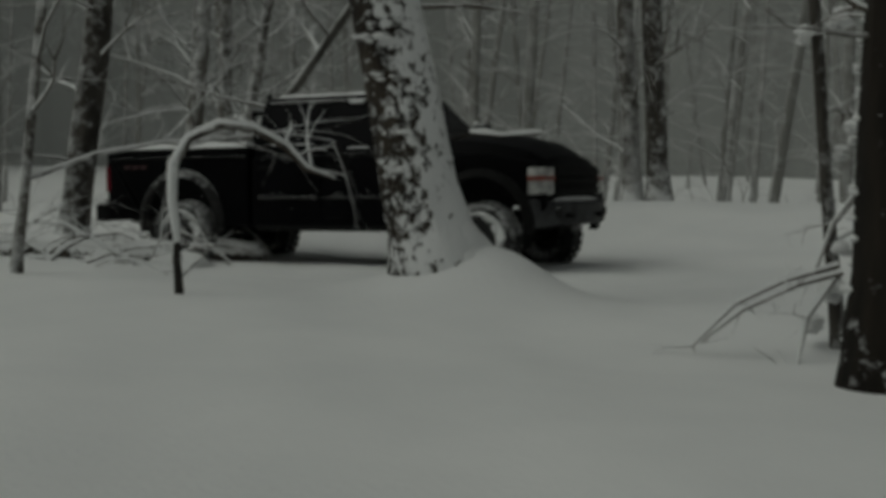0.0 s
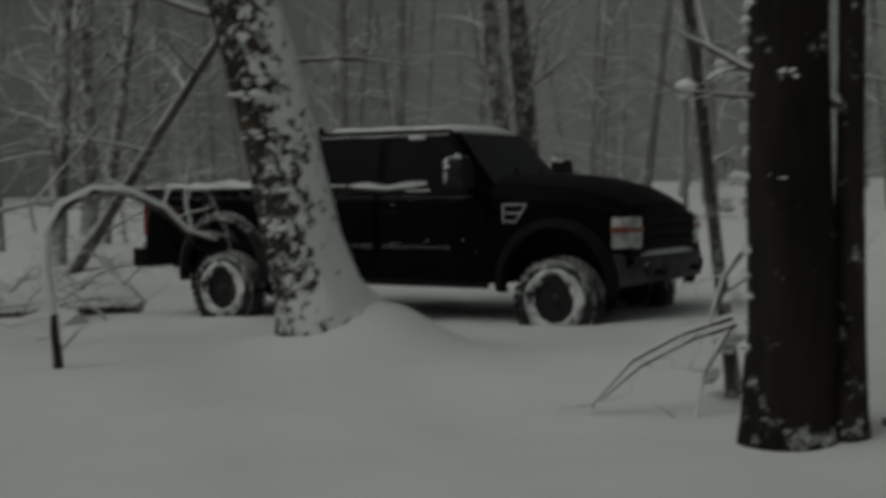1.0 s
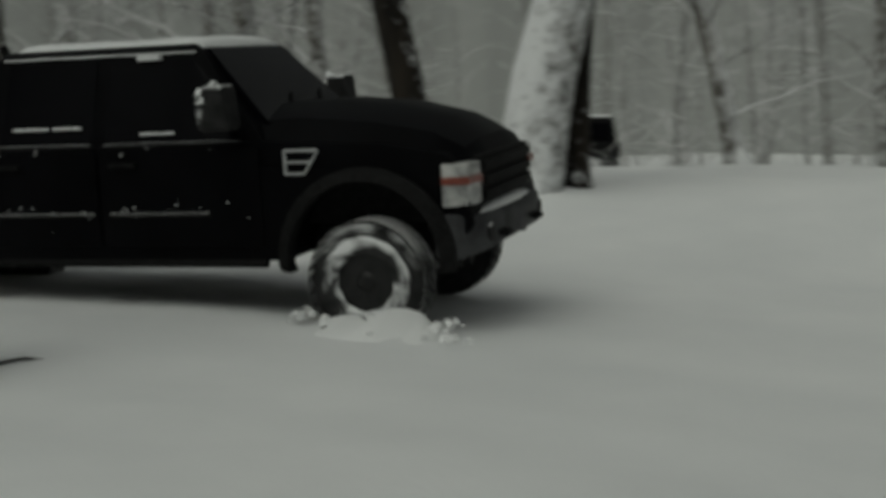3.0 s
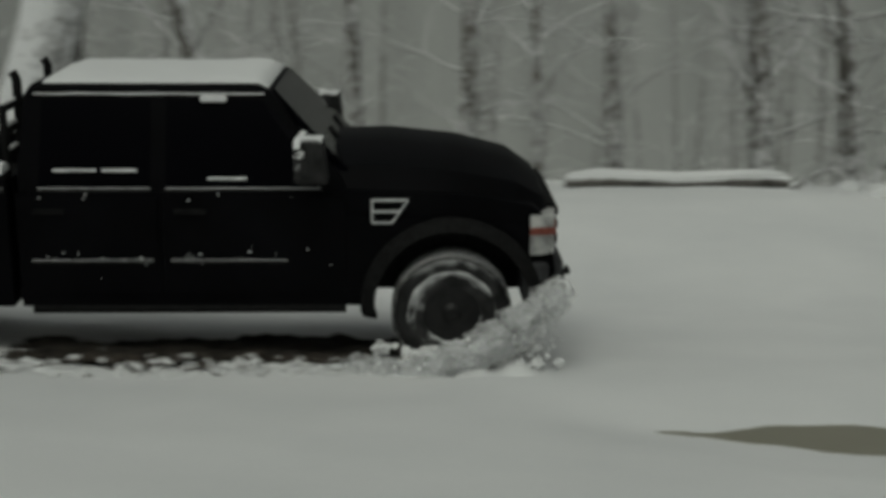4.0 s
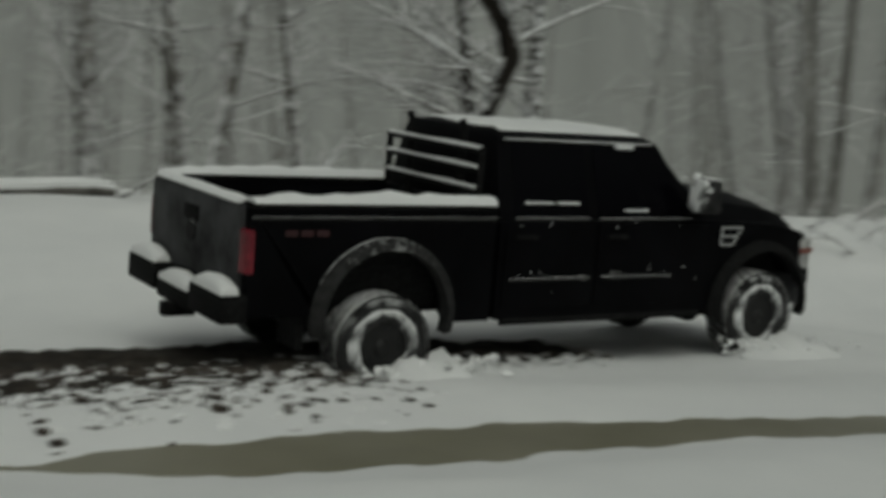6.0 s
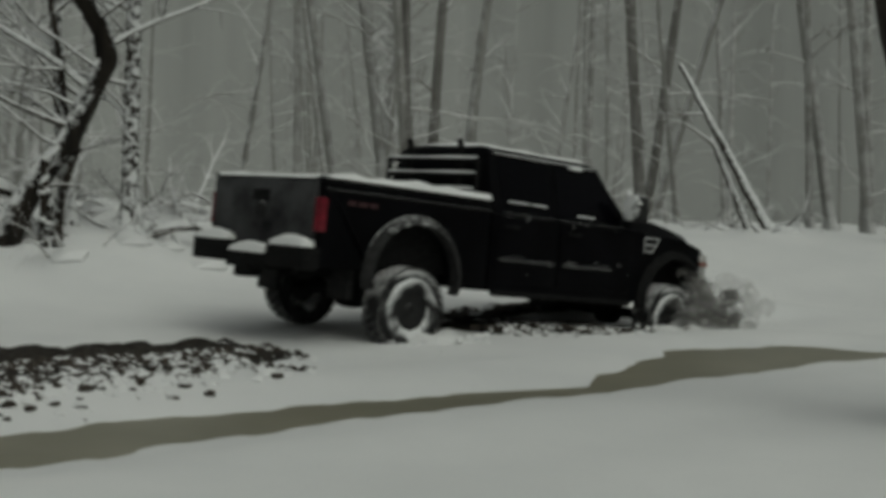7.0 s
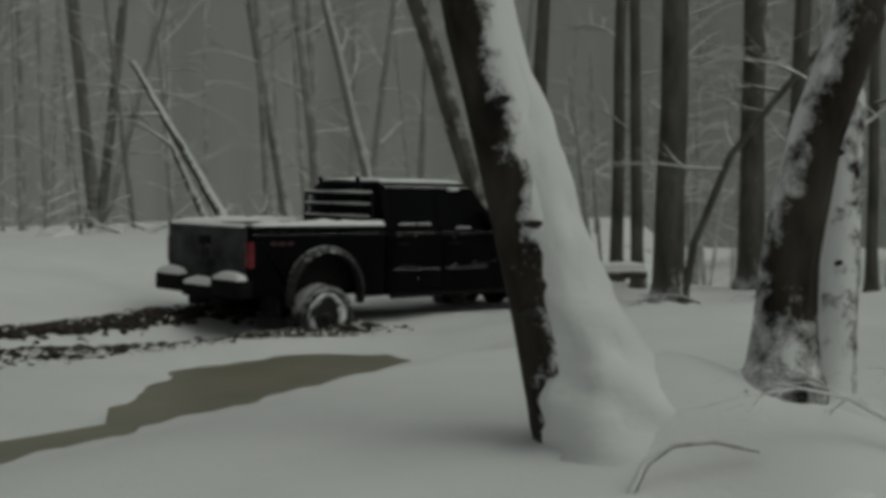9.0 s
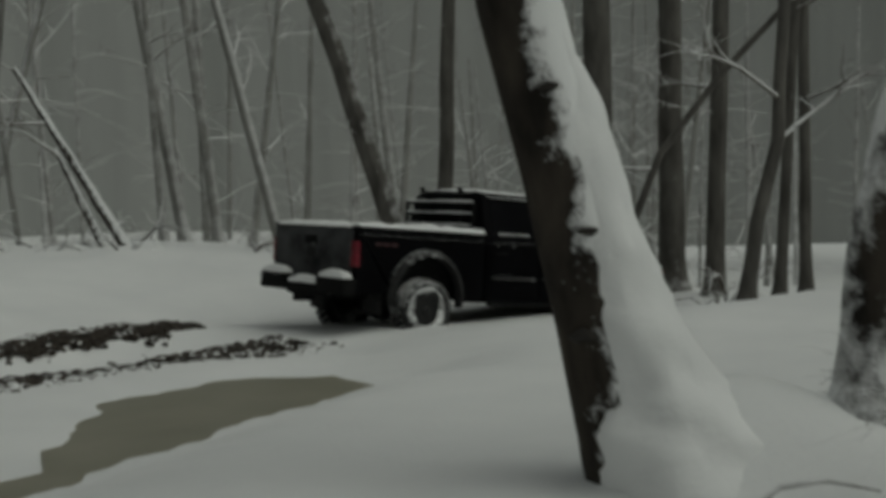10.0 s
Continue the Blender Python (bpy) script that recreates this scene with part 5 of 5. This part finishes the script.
def thrown_clods(x, y, t, seed, count=110):
    """Lumps of mud and snow flung out sideways by the spinning rear wheel; they land and lie."""
    rnd = random.Random(seed)
    root = new("thrown_clods")
    z = gz(x, y)
    for mat, share in ((MUD, 0.35), (MUD_SNOW, 0.4), (SNOW, 0.6)):
        m = Mesh()
        for _ in range(int(count * share)):
            dx, dy = rnd.uniform(-0.75, 0.75), rnd.gauss(0.25, 0.42)
            r = rnd.uniform(0.015, 0.06)
            random.seed(rnd.random())
            m.lump((dx, dy, gz(x + dx, y + dy) - z + r * 0.2), r, 0.6, 0.4)
        part("clods", m, mat, root, kind_label(mat), smooth=False)["kind"] = "stuff"
    tagged(root, "scattered clods of mud and snow lying on the snow", "mud", group="wheel ruts")
    return root, [(0, pose(x, y, z - 0.4)), (t - 0.15, pose(x, y, z - 0.4)), (t + 0.1, pose(x, y, z)), (10, pose(x, y, z))]


for k in range(6):
    RUTS.append(thrown_clods(1.2 + 1.15 * k, 7.75 - 0.05 * k, 5.12 + 0.27 * k, 400 + k, (60, 80, 120, 150, 150, 90)[k]))


def spray(name, label, x, count, reach, high, size, seed, mats, fan=(-0.95, 0.65), puff=None, out=0.5, sheet=False):
    """Loose snow flung from a wheel: clumps and puffs in a fan that ride with the wheel."""
    puff = puff or POWDER
    rnd = random.Random(seed)
    root = new(name)
    for mat, share in mats:
        m = Mesh()
        for _ in range(int(count * share)):
            u = rnd.random() ** 0.8
            a = rnd.uniform(*fan)
            r = size * rnd.uniform(0.3, 1.2) * (1.1 - 0.6 * u)
            random.seed(rnd.random())
            if sheet:
                s = rnd.random()
                m.lump((-0.75 + 1.5 * s + rnd.gauss(0, 0.04), -0.22 - 0.25 * math.sin(math.pi * s) + rnd.gauss(0, 0.05), 0.03 + high * s ** 2.2 - abs(rnd.gauss(0, 0.10 + 0.06 * s))), r, 0.8, 0.4)
                continue
            m.lump((reach * u * a + rnd.gauss(0, 0.05), -0.12 - out * u * rnd.random(), high * u * (1 - 0.45 * a * a) * rnd.uniform(0.2, 1.0)), r, 0.8, 0.4)
        part("clumps", m, mat, root, smooth=False)["kind"] = "stuff"
    for _ in range(110):
        m = Mesh()
        u = rnd.random() ** 0.7
        a = rnd.uniform(*fan)
        random.seed(rnd.random())
        c = (reach * u * a * 0.9, -0.15 - out * u * rnd.random(), 0.05 + high * u * (1 - 0.45 * a * a) * rnd.uniform(0.1, 0.95))
        if sheet:
            s = rnd.random()
            c = (-0.75 + 1.5 * s, -0.22 - 0.3 * math.sin(math.pi * s), high * s ** 2.2 - 0.1 * rnd.random())
        m.lump(c, rnd.uniform(0.05, 0.17), 0.85, 0.3)
        part("powder_puff", m, puff, root)
    return tagged(root, label, "snow spray"), x


def bow_wave(x, seed):
    """The roll of snow pushed along at a wheel's foot."""
    rnd = random.Random(seed)
    root = new("pushed_snow")
    m = Mesh()
    K = 14
    m.loft([[(-0.55 + 1.35 * k / K, yy, (hh + 0.06) * math.sin(math.pi * k / K) * (0.8 + 0.6 * noise.noise((k * 0.6, yy * 3, seed))) - 0.06 - (0.06 if hh == 0 else 0)) for yy, hh in ((-0.75, 0), (-0.55, 0.09), (-0.36, 0.19), (-0.16, 0.27), (0.05, 0.2), (0.25, 0))] for k in range(K + 1)])
    part("ridge", m, SNOW, root, angle=80)
    c = Mesh()
    for _ in range(60):
        random.seed(rnd.random())
        c.lump((rnd.uniform(-0.5, 0.8), rnd.gauss(-0.25, 0.15), rnd.uniform(0.02, 0.16)), rnd.uniform(0.015, 0.05), 0.8, 0.4)
    part("lumps", c, SNOW, root, smooth=False)["kind"] = "stuff"
    return tagged(root, "roll of loose snow pushed up by a wheel", "snow"), x


SPRAYS = [
    (spray("snow_spray", "loose snow flung up by a front wheel", 2.05, 5200, 1.0, 0.62, 0.019, 1, ((SNOW, 1.0),), sheet=True), ((3.3, 0.0), (3.6, 1.0), (4.15, 1.0), (4.35, 0.35), (5.2, 0.35), (5.4, 0.0))),
    (spray("snow_spray", "loose snow flung up by a rear wheel", -2.03, 5200, 0.95, 0.36, 0.017, 2, ((SNOW, 0.95), (MUD_SNOW, 0.05)), (-0.9, 0.55), out=1.25), ((4.6, 0.0), (4.85, 1.0), (5.4, 1.0), (5.9, 0.3), (6.6, 0.2), (6.8, 0.0))),
    (spray("slush_spray", "grey slush and snow thrown ahead of a front wheel", 2.15, 4600, 1.65, 0.95, 0.013, 3, ((SNOW, 0.6), (MUD_SNOW, 0.4)), (-0.1, 1.0), SLUSH_POWDER), ((5.9, 0.0), (6.2, 0.35), (6.7, 0.4), (6.95, 0.9), (7.6, 1.0), (8.0, 0.4), (8.3, 0.0)))]
WAVES = [(bow_wave(2.0, 1), ((0.0, 0.35), (2.2, 0.5), (2.6, 0.75), (3.6, 1.0), (5.4, 1.0), (7.8, 0.9), (8.4, 0.4), (10, 0.3))), (bow_wave(-1.9, 2), ((0.0, 0.2), (4.6, 0.4), (5.0, 0.9), (6.6, 0.8), (7.4, 0.6), (10, 0.3)))]


# how far each near wheel stands above or below its place under the body
SPRINGS = {
    1: ((0, 0.0), (2.0, -0.02), (2.7, -0.03), (3.8, 0.08), (4.5, 0.11), (5.0, 0.12), (5.2, 0.09), (6.5, 0.04), (7.0, -0.04), (7.5, -0.01), (8.0, 0.05), (8.5, 0.09), (9.2, 0.0), (10, 0.0)),
    -1: ((0, 0.03), (1.0, -0.03), (2.0, 0.0), (5.2, 0.0), (6.5, -0.06), (7.0, -0.11), (7.5, -0.04), (8.0, 0.0), (8.5, -0.09), (9.0, -0.10), (9.5, 0.10), (10, 0.02))}


def motions():
    walk(pickup, TRUCK)
    for wheel, at in WHEELS:
        rows = []
        angle, last = 0.0, None
        for i in range(101):
            t = i / 10
            here = along(t)
            if last is not None:
                angle += math.degrees((here - last).length / 0.42)
            last = here
            travel = SPRINGS[1 if at[0] > 0 else -1]
            lift = float(np.interp(t, [s[0] for s in travel], [s[1] for s in travel])) if at[1] < 0 else 0.0
            rows.append((t, pose(at[0], at[1], at[2] + lift, 0, angle, 0)))
        walk(wheel, rows)
    for root, rows in RUTS:
        walk(root, rows)
    for (root, x), power in SPRAYS + WAVES:
        rows = []
        for i in range(51):
            t = i / 5
            p = wheel_spot(t, x, -1)
            q = float(np.interp(t, [a[0] for a in power], [a[1] for a in power], left=power[0][1], right=power[-1][1]))
            high = 0.36 if root.name.startswith("pushed") else 1.1
            rows.append((t, pose(p.x, p.y, gz(p.x, p.y) - high * (1 - q), 0, 0, math.degrees(truck_at(t).to_euler().z))))
        walk(root, rows)


motions()
